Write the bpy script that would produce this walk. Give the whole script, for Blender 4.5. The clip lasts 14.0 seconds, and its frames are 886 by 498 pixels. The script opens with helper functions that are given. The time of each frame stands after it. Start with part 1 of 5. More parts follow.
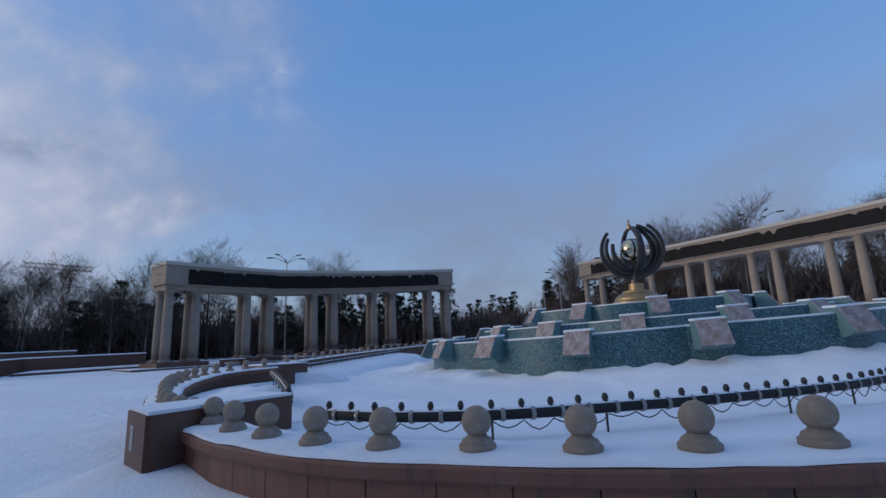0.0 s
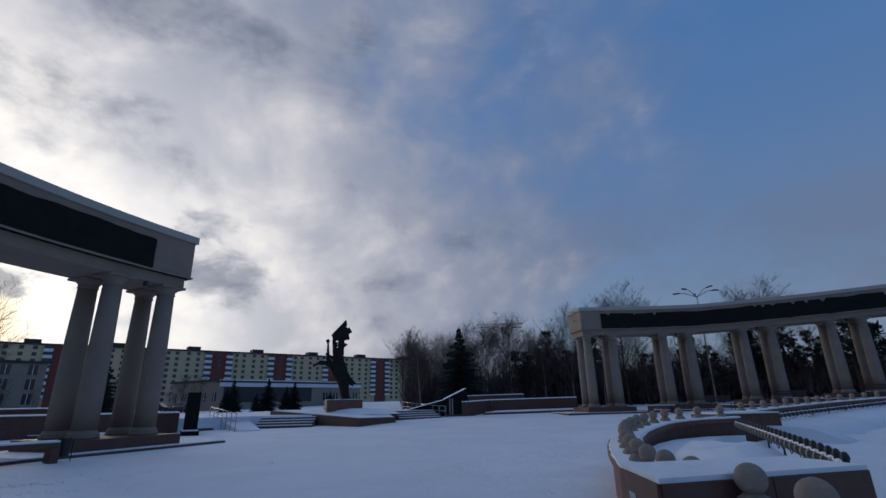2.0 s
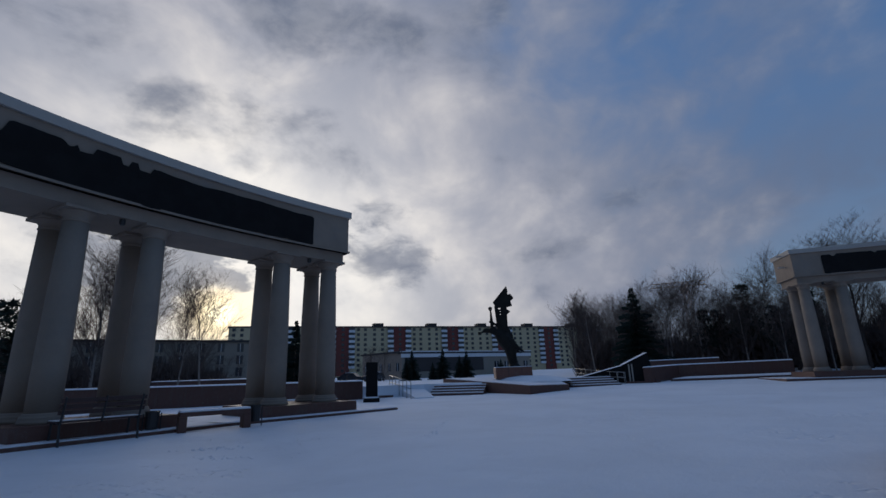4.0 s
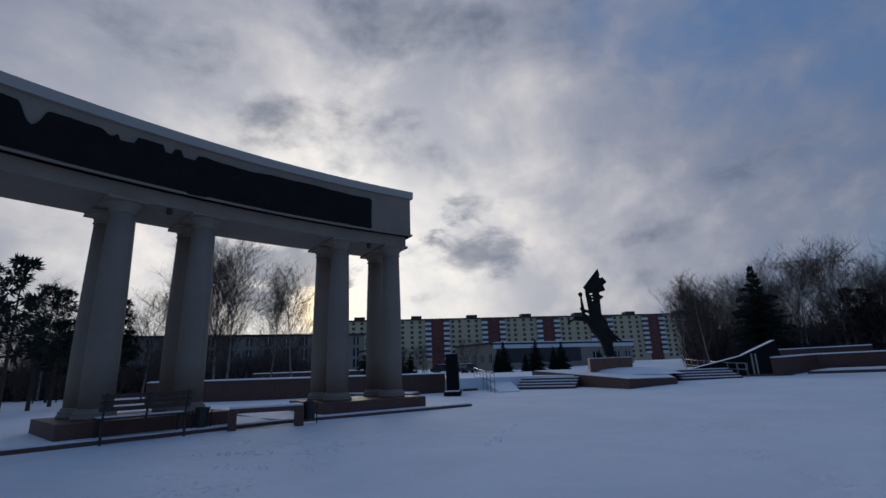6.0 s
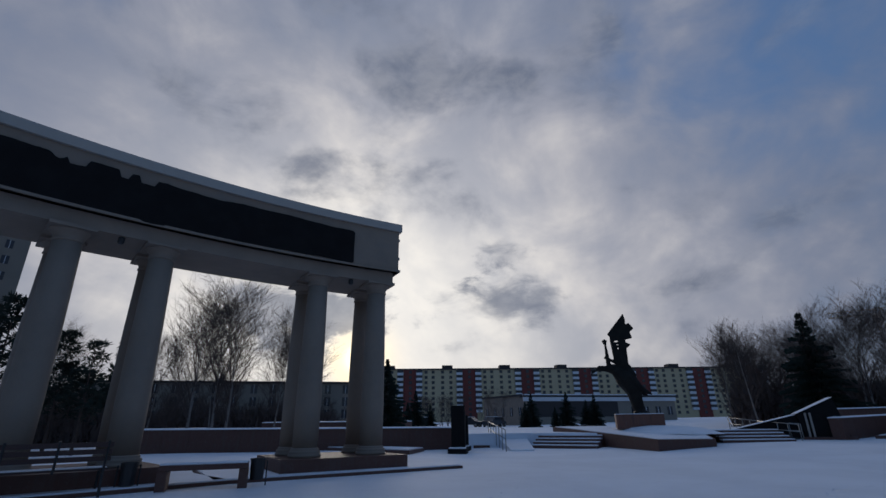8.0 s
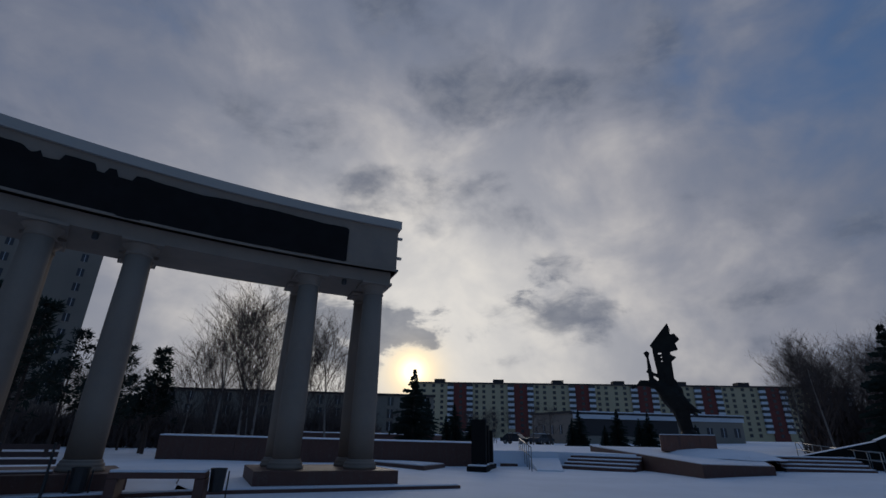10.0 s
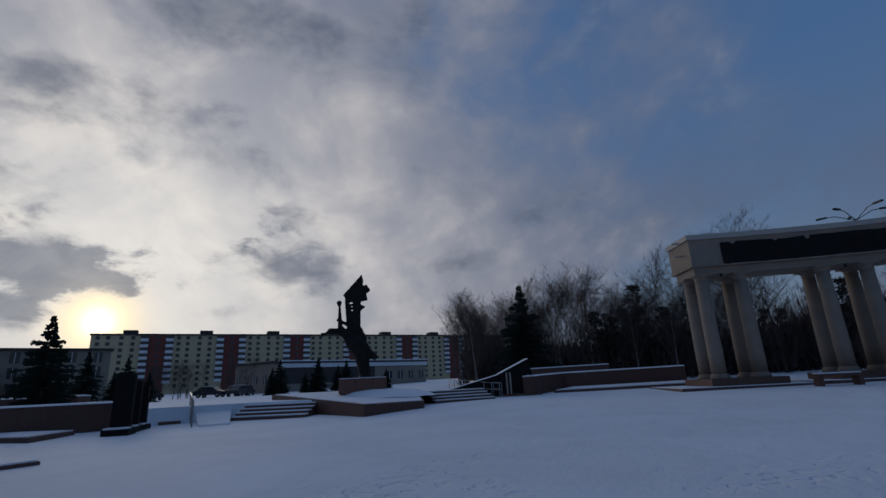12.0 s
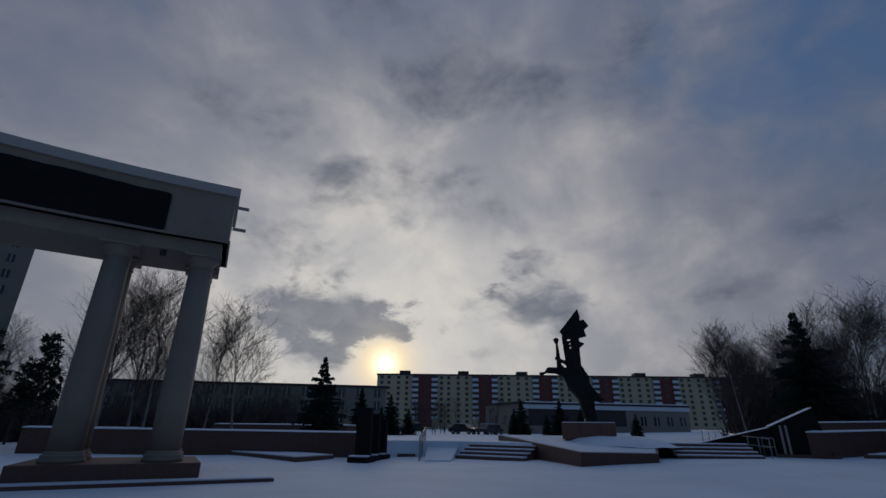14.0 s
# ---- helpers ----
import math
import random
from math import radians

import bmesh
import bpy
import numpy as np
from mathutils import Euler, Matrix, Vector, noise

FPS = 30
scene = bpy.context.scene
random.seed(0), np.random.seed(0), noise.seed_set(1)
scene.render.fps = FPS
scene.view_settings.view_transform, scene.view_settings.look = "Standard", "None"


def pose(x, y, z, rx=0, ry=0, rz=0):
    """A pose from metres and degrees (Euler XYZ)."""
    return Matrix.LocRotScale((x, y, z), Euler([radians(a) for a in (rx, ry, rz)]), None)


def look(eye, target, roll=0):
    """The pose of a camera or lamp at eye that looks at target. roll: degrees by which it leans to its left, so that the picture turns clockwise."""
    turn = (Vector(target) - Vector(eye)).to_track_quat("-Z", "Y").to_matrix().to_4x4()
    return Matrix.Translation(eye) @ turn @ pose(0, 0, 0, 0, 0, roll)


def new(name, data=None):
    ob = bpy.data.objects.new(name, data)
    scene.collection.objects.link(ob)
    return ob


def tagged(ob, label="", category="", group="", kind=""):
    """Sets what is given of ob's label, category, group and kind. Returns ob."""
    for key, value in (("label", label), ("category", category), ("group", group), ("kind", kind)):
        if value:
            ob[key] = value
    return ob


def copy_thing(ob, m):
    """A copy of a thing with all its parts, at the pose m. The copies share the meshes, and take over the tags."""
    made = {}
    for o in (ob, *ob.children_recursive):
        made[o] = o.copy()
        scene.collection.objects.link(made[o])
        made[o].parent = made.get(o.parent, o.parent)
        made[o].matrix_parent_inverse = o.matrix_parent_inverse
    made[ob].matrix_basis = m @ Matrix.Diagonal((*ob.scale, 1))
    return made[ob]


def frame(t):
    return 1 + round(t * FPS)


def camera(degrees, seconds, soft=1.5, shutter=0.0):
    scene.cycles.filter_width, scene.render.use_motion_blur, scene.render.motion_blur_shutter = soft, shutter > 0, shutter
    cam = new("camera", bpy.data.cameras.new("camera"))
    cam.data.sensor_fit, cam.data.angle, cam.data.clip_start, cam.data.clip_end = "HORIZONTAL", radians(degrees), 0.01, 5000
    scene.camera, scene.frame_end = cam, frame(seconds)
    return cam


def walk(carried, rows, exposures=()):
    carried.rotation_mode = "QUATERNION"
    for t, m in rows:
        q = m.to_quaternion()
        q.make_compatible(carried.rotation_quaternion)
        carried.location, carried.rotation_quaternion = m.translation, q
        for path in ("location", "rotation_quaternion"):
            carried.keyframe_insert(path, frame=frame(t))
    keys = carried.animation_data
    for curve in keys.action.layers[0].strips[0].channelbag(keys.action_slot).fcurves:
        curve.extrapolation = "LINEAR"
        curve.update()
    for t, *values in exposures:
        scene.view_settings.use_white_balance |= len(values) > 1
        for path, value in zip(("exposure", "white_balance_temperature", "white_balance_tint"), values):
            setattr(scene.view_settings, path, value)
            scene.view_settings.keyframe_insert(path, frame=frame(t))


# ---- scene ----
cam = camera(86.39, 14.0)
# seconds, place, turn
ROWS = [
    (0, 0.321, -0.332, 1.313, 101.37, 2.30, -20.07),
    (0.5, 0.164, 0.133, 1.319, 104.91, 1.73, -5.72),
    (1, -0.026, 0.517, 1.308, 107.14, 1.24, 6.27),
    (1.5, -0.204, 0.906, 1.293, 108.05, 1.64, 16.87),
    (2, -0.417, 1.270, 1.284, 108.13, 1.24, 26.09),
    (2.5, -0.632, 1.657, 1.271, 108.05, 1.81, 32.81),
    (3, -0.791, 2.030, 1.243, 107.39, 1.73, 38.48),
    (3.5, -1.037, 2.446, 1.232, 106.51, 1.83, 41.10),
    (4, -1.320, 2.857, 1.234, 105.10, 1.90, 46.00),
    (6.5, -2.462, 5.179, 1.288, 105.31, 1.64, 58.19),
    (7, -2.616, 5.685, 1.295, 107.01, 0.95, 58.10),
    (7.5, -2.746, 6.171, 1.295, 108.90, 0.75, 59.33),
    (10, -3.319, 8.604, 1.276, 111.93, -1.13, 67.47),
    (10.5, -3.416, 9.055, 1.276, 111.76, 0.06, 53.43),
    (11, -3.474, 9.575, 1.277, 110.00, 1.28, 42.37),
    (11.5, -3.469, 10.130, 1.274, 107.39, 2.47, 36.34),
    (12, -3.438, 10.632, 1.268, 105.79, 2.76, 35.40),
    (12.5, -3.379, 11.103, 1.259, 104.48, 1.77, 41.27),
    (13, -3.272, 11.497, 1.251, 107.05, 0.43, 54.84),
    (13.5, -3.182, 11.929, 1.245, 108.98, 0.27, 62.11),
    (14, -3.071, 12.388, 1.241, 111.09, -0.64, 64.25),
]
EXPOSURES = [(0.0, 1.3), (0.5, 1.17), (1.5, 0.77), (2.5, 0.5), (4.0, 0.4), (7.0, 0.43), (10.0, -0.04), (11.5, 0.0), (12.5, 0.12), (14.0, -0.24)]
walk(cam, [(t, pose(x, y, z, rx, ry, rz)) for t, x, y, z, rx, ry, rz in ROWS], EXPOSURES)

# ---- world, sun ----
SUN_AZ, SUN_EL = radians(-71.2), radians(7.3)
SUN_DIR = Vector((math.sin(SUN_AZ) * math.cos(SUN_EL), math.cos(SUN_AZ) * math.cos(SUN_EL), math.sin(SUN_EL)))


def tree_of(owner):
    owner.use_nodes = True
    nt = owner.node_tree
    nt.nodes.clear()
    return nt


class Net:
    """Short hand for building node trees."""

    def __init__(self, nt):
        self.nt = nt

    def node(self, kind):
        return self.nt.nodes.new(kind)

    def put(self, socket, value):
        if isinstance(value, bpy.types.NodeSocket):
            self.nt.links.new(value, socket)
        else:
            socket.default_value = value

    def math(self, op, a, b=0.0, c=None, clamp=False):
        n = self.node("ShaderNodeMath")
        n.operation, n.use_clamp = op, clamp
        self.put(n.inputs[0], a)
        self.put(n.inputs[1], b)
        if c is not None:
            self.put(n.inputs[2], c)
        return n.outputs[0]

    def noise(self, vec, scale, detail=4.0, rough=0.55, warp=0.0):
        n = self.node("ShaderNodeTexNoise")
        if vec is not None:
            self.put(n.inputs["Vector"], vec)
        n.inputs["Scale"].default_value = scale
        n.inputs["Detail"].default_value = detail
        n.inputs["Roughness"].default_value = rough
        n.inputs["Distortion"].default_value = warp
        return n.outputs["Fac"]

    def ramp(self, fac, *stops):
        n = self.node("ShaderNodeValToRGB")
        self.put(n.inputs[0], fac)
        e = n.color_ramp.elements
        while len(e) < len(stops):
            e.new(0.5)
        for item, (at, col) in zip(e, stops):
            item.position = at
            item.color = (*col, 1) if len(col) == 3 else col
        return n.outputs[0]

    def span(self, v, a, b, lo=0.0, hi=1.0, smooth=True):
        n = self.node("ShaderNodeMapRange")
        n.interpolation_type = "SMOOTHSTEP" if smooth else "LINEAR"
        self.put(n.inputs[0], v)
        for i, x in enumerate((a, b, lo, hi)):
            n.inputs[1 + i].default_value = x
        return n.outputs[0]

    def mix(self, fac, a, b, kind="MIX"):
        n = self.node("ShaderNodeMix")
        n.data_type, n.blend_type = "RGBA", kind
        self.put(n.inputs[0], fac)
        self.put(n.inputs[6], a if isinstance(a, bpy.types.NodeSocket) else (*a, 1))
        self.put(n.inputs[7], b if isinstance(b, bpy.types.NodeSocket) else (*b, 1))
        return n.outputs[2]

    def mapping(self, vec, scale=(1, 1, 1), loc=(0, 0, 0), rot=(0, 0, 0)):
        n = self.node("ShaderNodeMapping")
        self.put(n.inputs[0], vec)
        n.inputs[1].default_value = loc
        n.inputs[2].default_value = rot
        n.inputs[3].default_value = scale
        return n.outputs[0]


world = bpy.data.worlds.new("world")
scene.world = world
w = Net(tree_of(world))
way = w.node("ShaderNodeTexCoord").outputs["Generated"]
sky = w.node("ShaderNodeTexSky")
sky.sky_type, sky.sun_disc = "NISHITA", False
sky.sun_elevation, sky.sun_rotation = SUN_EL, SUN_AZ
sky.air_density, sky.dust_density, sky.ozone_density = 1.0, 1.0, 2.0
sep = w.node("ShaderNodeSeparateXYZ")
w.put(sep.inputs[0], way)
height = w.math("MAXIMUM", sep.outputs[2], 0.0)
# grey cloud banks: azimuth, elevation, reach, weight
BANKS = ((-77.8, 12.5, 0.17, 0.30), (-72.2, 11.6, 0.12, 0.30), (-83.9, 13.3, 0.14, 0.22), (-79.3, 8.1, 0.14, 0.26), (-64.3, 39.3, 0.45, 0.14), (-52.9, 19.3, 0.11, 0.20), (-57.5, 12.8, 0.22, 0.17), (-50.3, 14.0, 0.15, 0.13), (-81.9, 30.4, 0.28, 0.13), (-79.7, 19.0, 0.13, 0.16), (-35.7, 14.8, 0.17, 0.14), (-90.5, 22.3, 0.27, 0.05), (-96.8, 9.8, 0.27, 0.08),
         (-54.4, 14.4, 0.18, 0.07), (-63.4, 17.1, 0.12, 0.07))
# a flat cloud deck seen from below
deck = w.node("ShaderNodeCombineXYZ")
lift = w.math("ADD", height, 0.45)
w.put(deck.inputs[0], w.math("DIVIDE", sep.outputs[0], lift))
w.put(deck.inputs[1], w.math("DIVIDE", sep.outputs[1], lift))
toward = w.node("ShaderNodeVectorMath")
toward.operation = "DOT_PRODUCT"
w.put(toward.inputs[0], way)
toward.inputs[1].default_value = SUN_DIR
near_sun = w.math("MAXIMUM", toward.outputs["Value"], 0.0)
# clear blue deepens away from the sun
clear = w.mix(w.span(height, 0.0, 0.7), (0.076, 0.100, 0.158), (0.034, 0.086, 0.196))
clear = w.mix(0.03, clear, sky.outputs[0])
d = deck.outputs[0]
puffs = w.mapping(way, (1.0, 1.0, 1.9), (0.3, 0.9, 0.0))
soft = w.noise(w.mapping(d, (1.0, 1.0, 1.0), (3.1, 1.7, 0.0)), 1.5, 5.0, 0.55, 0.2)
lanes = w.mapping(w.mapping(d, rot=(0, 0, radians(-40))), (1.5, 0.85, 1.0), (1.3, 0.4, 0.0))
streaks = w.noise(lanes, 3.0, 4.0, 0.5, 0.3)
fine = w.math("ADD", w.math("MULTIPLY", w.noise(w.mapping(way, (1, 1, 1.25), (0.3, 0.9, 0.0)), 5.0, 6.0, 0.55, 0.3), 0.6), w.math("MULTIPLY", streaks, 0.4))
fine = w.math("ADD", w.math("MULTIPLY", w.math("SUBTRACT", fine, 0.5), 1.35), 0.5)
cover = w.math("ADD", w.math("MULTIPLY", soft, 0.75), w.math("MULTIPLY", fine, 0.80))
cover = w.math("ADD", cover, w.math("SUBTRACT", w.math("MULTIPLY", near_sun, 0.86), 0.135))
# extra cloud overhead, mostly above the view, added to brighten the snow
cover = w.math("ADD", cover, w.span(height, 0.62, 0.95, 0.0, 0.42))
veil = w.span(cover, 0.84, 1.30)
bright = w.mix(w.math("POWER", near_sun, 3.1), (0.100, 0.120, 0.178), (0.425, 0.398, 0.405))
# that added overhead cloud gets its own paler colour, for more light from above
bright = w.mix(w.span(height, 0.62, 0.95), bright, (0.165, 0.195, 0.265))
bright = w.mix(w.span(w.math("ADD", w.math("POWER", near_sun, 14.0), w.math("MULTIPLY", w.math("SUBTRACT", fine, 0.5), 1.5)), 0.05, 1.25), bright, (0.74, 0.69, 0.62))
puffy = w.mix(w.span(fine, 0.36, 0.72), (0.84, 0.87, 0.92), (1.26, 1.20, 1.13))
bright = w.mix(1.0, bright, puffy, "MULTIPLY")
heavens = w.mix(w.math("MULTIPLY", veil, 0.92), clear, bright)
# thin lilac cloud low in the sky away from the sun
lilac = w.math("MULTIPLY", w.span(w.noise(puffs, 2.1, 5.0, 0.6, 0.4), 0.40, 0.62), w.span(height, 0.52, 0.14))
lilac = w.math("MULTIPLY", lilac, w.span(near_sun, 0.75, 0.35))
heavens = w.mix(w.math("MULTIPLY", lilac, 0.7), heavens, (0.096, 0.106, 0.150))
# grey undersides of thicker cloud, with the banks that hang round the sun
grey = w.noise(w.mapping(puffs, (1, 1, 1), (4.0, 2.2, 1.0)), 4.2, 6.0, 0.54, 0.3)
ragged = w.math("ADD", w.math("MULTIPLY", w.math("SUBTRACT", w.noise(puffs, 13.0, 6.0, 0.6, 0.3), 0.5), 0.22), w.math("MULTIPLY", w.math("SUBTRACT", grey, 0.5), 0.2))
stretched = w.node("ShaderNodeVectorMath")
stretched.operation = "MULTIPLY"
w.put(stretched.inputs[0], way)
stretched.inputs[1].default_value = (1, 1, 1.9)
for az, el, reach, weight in BANKS:
    a, e = radians(az), radians(el)
    far_off = w.node("ShaderNodeVectorMath")
    far_off.operation = "DISTANCE"
    w.put(far_off.inputs[0], stretched.outputs[0])
    far_off.inputs[1].default_value = (math.sin(a) * math.cos(e), math.cos(a) * math.cos(e), math.sin(e) * 1.9)
    grey = w.math("ADD", grey, w.math("MULTIPLY", w.span(w.math("ADD", far_off.outputs["Value"], ragged), reach * 1.1, 0.0), weight))
grey = w.math("ADD", w.math("MULTIPLY", w.math("SUBTRACT", grey, 0.5), 1.35), w.math("SUBTRACT", 0.37, w.math("MULTIPLY", w.math("SUBTRACT", fine, 0.5), 0.5)))
shade = w.math("MULTIPLY", w.span(grey, 0.46, 0.80), w.span(near_sun, 0.2, 0.75))
underside = w.mix(w.span(w.noise(puffs, 11.0, 6.0, 0.62, 0.4), 0.32, 0.70), (0.098, 0.114, 0.158), (0.205, 0.208, 0.238))
heavens = w.mix(w.math("MULTIPLY", shade, 0.82), heavens, underside)
wide_glow = w.math("MULTIPLY", w.math("POWER", near_sun, 15.0), w.math("SUBTRACT", 1.0, w.math("MULTIPLY", shade, 0.8)))
heavens = w.mix(w.math("MULTIPLY", wide_glow, 0.62), heavens, (0.90, 0.80, 0.70))
glow = w.math("MULTIPLY", w.math("POWER", near_sun, 700.0), w.math("SUBTRACT", 1.0, w.math("MULTIPLY", shade, 0.75)))
core = w.math("MULTIPLY", w.math("POWER", near_sun, 3600.0), w.math("SUBTRACT", 1.0, w.math("MULTIPLY", shade, 0.6)))
haze = w.math("POWER", w.math("SUBTRACT", 1.0, height), 16.0)
heavens = w.mix(w.math("MULTIPLY", haze, 0.55), heavens, w.mix(w.math("POWER", near_sun, 8.0), (0.078, 0.090, 0.140), (0.30, 0.29, 0.31)))
heavens = w.mix(glow, heavens, (1.35, 0.98, 0.52))
heavens = w.mix(core, heavens, (2.2, 1.85, 1.25))
heavens = w.mix(1.0, heavens, (0.938, 1.0, 1.065), "MULTIPLY")
back = w.node("ShaderNodeBackground")
w.put(back.inputs[0], heavens)
back.inputs[1].default_value = 1.0
w.put(w.node("ShaderNodeOutputWorld").inputs[0], back.outputs[0])

sun = new("sun", bpy.data.lights.new("sun", "SUN"))
sun.data.energy, sun.data.angle, sun.data.color = 0.5, radians(25), (1.0, 0.90, 0.80)
sun.matrix_world = look(SUN_DIR * 100, (0, 0, 0))


# ---- materials ----
def surface(name, colour, rough=0.7, metal=0.0, second=None, scale=3.0, amount=0.5, grain=0.06, grain_scale=60.0,
            bump=0.15, bump_scale=40.0, stain=None, stain_scale=0.8, per_object=0.0, snow=0.0, shine=0.5, drips=None):
    m = bpy.data.materials.new(name)
    n = Net(tree_of(m))
    spot = n.node("ShaderNodeTexCoord").outputs["Object"]
    second = second or tuple(c * 0.75 for c in colour)
    col = n.mix(n.math("MULTIPLY", n.span(n.noise(spot, scale, 5.0, 0.6), 0.35, 0.68), amount), colour, second)
    tiny = n.noise(spot, grain_scale, 3.0, 0.7)
    col = n.mix(grain * 4 if grain < 0.25 else 1.0, col, n.mix(tiny, tuple(c * 0.45 for c in colour), tuple(min(1, c * 1.6) for c in colour)))
    if stain:
        col = n.mix(n.math("MULTIPLY", n.span(n.noise(spot, stain_scale, 6.0, 0.65, 0.3), 0.52, 0.72), 0.7), col, stain)
    if drips:
        run = n.noise(n.mapping(spot, (9.0, 9.0, 0.7)), 1.0, 5.0, 0.65)
        col = n.mix(n.math("MULTIPLY", n.span(run, 0.50, 0.66), 0.75), col, drips)
    if per_object:
        info = n.node("ShaderNodeObjectInfo").outputs["Random"]
        col = n.mix(n.math("MULTIPLY", info, per_object), col, tuple(c * 0.45 for c in colour))
    if snow:
        geo = n.node("ShaderNodeNewGeometry")
        up = n.node("ShaderNodeSeparateXYZ")
        n.put(up.inputs[0], geo.outputs["Normal"])
        lying = n.math("ADD", up.outputs[2], n.math("MULTIPLY", n.noise(spot, 7.0, 5.0, 0.6), 0.5))
        col = n.mix(n.span(lying, 1.15 - snow * 0.5, 1.25 - snow * 0.5), col, (0.72, 0.76, 0.84))
    p = n.node("ShaderNodeBsdfPrincipled")
    n.put(p.inputs["Base Color"], col)
    n.put(p.inputs["Roughness"], n.math("ADD", rough - 0.08, n.math("MULTIPLY", tiny, 0.16), clamp=True))
    p.inputs["Metallic"].default_value = metal
    p.inputs["Specular IOR Level"].default_value = shine
    if bump:
        b = n.node("ShaderNodeBump")
        b.inputs["Strength"].default_value = bump
        b.inputs["Distance"].default_value = 0.02
        n.put(b.inputs["Height"], n.noise(spot, bump_scale, 4.0, 0.6))
        n.put(p.inputs["Normal"], b.outputs[0])
    n.put(n.node("ShaderNodeOutputMaterial").inputs[0], p.outputs[0])
    return m


def snow_material(name, tint=(0.80, 0.83, 0.88)):
    m = bpy.data.materials.new(name)
    n = Net(tree_of(m))
    spot = n.node("ShaderNodeTexCoord").outputs["Object"]
    col = n.mix(n.span(n.noise(spot, 0.35, 6.0, 0.6, 0.4), 0.3, 0.7), tint, tuple(c * 0.90 for c in tint))
    col = n.mix(n.math("MULTIPLY", n.span(n.noise(n.mapping(spot, (1, 0.35, 1), rot=(0, 0, 0.5)), 1.6, 7.0, 0.7), 0.56, 0.75), 0.35), col, (0.60, 0.63, 0.68))
    p = n.node("ShaderNodeBsdfPrincipled")
    n.put(p.inputs["Base Color"], col)
    p.inputs["Roughness"].default_value = 0.75
    b = n.node("ShaderNodeBump")
    b.inputs["Strength"].default_value = 0.75
    b.inputs["Distance"].default_value = 0.05
    drift = n.math("ADD", n.noise(n.mapping(spot, (1, 0.5, 1), rot=(0, 0, 0.5)), 2.2, 6.0, 0.6), n.math("ADD", n.math("MULTIPLY", n.noise(spot, 9.0, 4.0, 0.65), 0.25), n.math("MULTIPLY", n.noise(spot, 34.0, 3.0, 0.7), 0.17)))
    trodden = n.span(n.noise(spot, 0.22, 3.0, 0.6, 0.6), 0.55, 0.66)
    drift = n.math("ADD", drift, n.math("MULTIPLY", trodden, n.math("MULTIPLY", n.span(n.noise(spot, 3.6, 2.0, 0.5), 0.52, 0.6), -0.8)))
    n.put(b.inputs["Height"], drift)
    n.put(p.inputs["Normal"], b.outputs[0])
    n.put(n.node("ShaderNodeOutputMaterial").inputs[0], p.outputs[0])
    return m


SNOW = snow_material("snow")
SNOW_CAP = snow_material("snow_cap", (0.82, 0.84, 0.88))
STONE = surface("pale_stone", (0.275, 0.217, 0.170), 0.85, second=(0.20, 0.165, 0.135), scale=1.3, amount=0.7, stain=(0.22, 0.195, 0.172), stain_scale=0.6, bump=0.2)
CORNICE = surface("light_cornice", (0.42, 0.385, 0.345), 0.8, second=(0.38, 0.34, 0.30), scale=0.9)
BLACK_CLOTH = surface("black_cloth", (0.013, 0.012, 0.012), 0.8, second=(0.022, 0.021, 0.021), scale=2.0, bump=0.6, bump_scale=6.0, shine=0.12)
GRANITE = surface("red_granite", (0.195, 0.078, 0.050), 0.6, second=(0.115, 0.046, 0.032), scale=2.0, grain=0.15, grain_scale=160.0, stain=(0.20, 0.125, 0.10), stain_scale=3.2, per_object=0.35, bump=0.05, drips=(0.075, 0.042, 0.034))
GRANITE_DARK = surface("dark_granite", (0.105, 0.043, 0.030), 0.6, second=(0.072, 0.036, 0.027), scale=2.0, grain=0.12, grain_scale=160.0, bump=0.05, stain=(0.13, 0.085, 0.07), stain_scale=9.0, drips=(0.10, 0.058, 0.045))
BALL_STONE = surface("sandstone_ball", (0.27, 0.21, 0.16), 0.85, second=(0.19, 0.15, 0.115), scale=6.0, grain=0.15, grain_scale=220.0, stain=(0.38, 0.35, 0.32), stain_scale=14.0, bump=0.25, bump_scale=160.0)
BLACK_STONE = surface("black_granite", (0.010, 0.010, 0.010), 0.75, second=(0.016, 0.016, 0.016), scale=3.0, bump=0.0, shine=0.12)
BRONZE = surface("dark_bronze", (0.016, 0.014, 0.012), 0.6, metal=0.0, second=(0.035, 0.033, 0.027), scale=2.0, bump=0.4, bump_scale=8.0, shine=0.12)
IRON = surface("black_iron", (0.02, 0.02, 0.021), 0.5, second=(0.035, 0.03, 0.028), scale=5.0, bump=0.1)
STEEL = surface("grey_steel", (0.30, 0.29, 0.27), 0.4, metal=0.8, second=(0.22, 0.21, 0.2), bump=0.0)
WOOD = surface("dark_red_wood", (0.055, 0.025, 0.02), 0.55, second=(0.035, 0.018, 0.015), scale=6.0, bump=0.15)
GOLD = surface("dull_gold", (0.36, 0.25, 0.13), 0.45, metal=0.7, second=(0.30, 0.2, 0.09), scale=3.0, bump=0.05)
CHROME = surface("polished_ball", (0.55, 0.48, 0.34), 0.14, metal=1.0, second=(0.5, 0.47, 0.4), bump=0.0, grain=0.0)
BARK = surface("bare_bark", (0.085, 0.064, 0.054), 0.9, second=(0.035, 0.026, 0.022), scale=4.0, bump=0.3, shine=0.12)
BIRCH = surface("birch_bark", (0.23, 0.20, 0.175), 0.85, second=(0.12, 0.10, 0.09), scale=5.0, amount=0.8, bump=0.2)
TWIG = surface("twigs", (0.105, 0.080, 0.070), 0.95, second=(0.07, 0.054, 0.047), bump=0.0, shine=0.12)
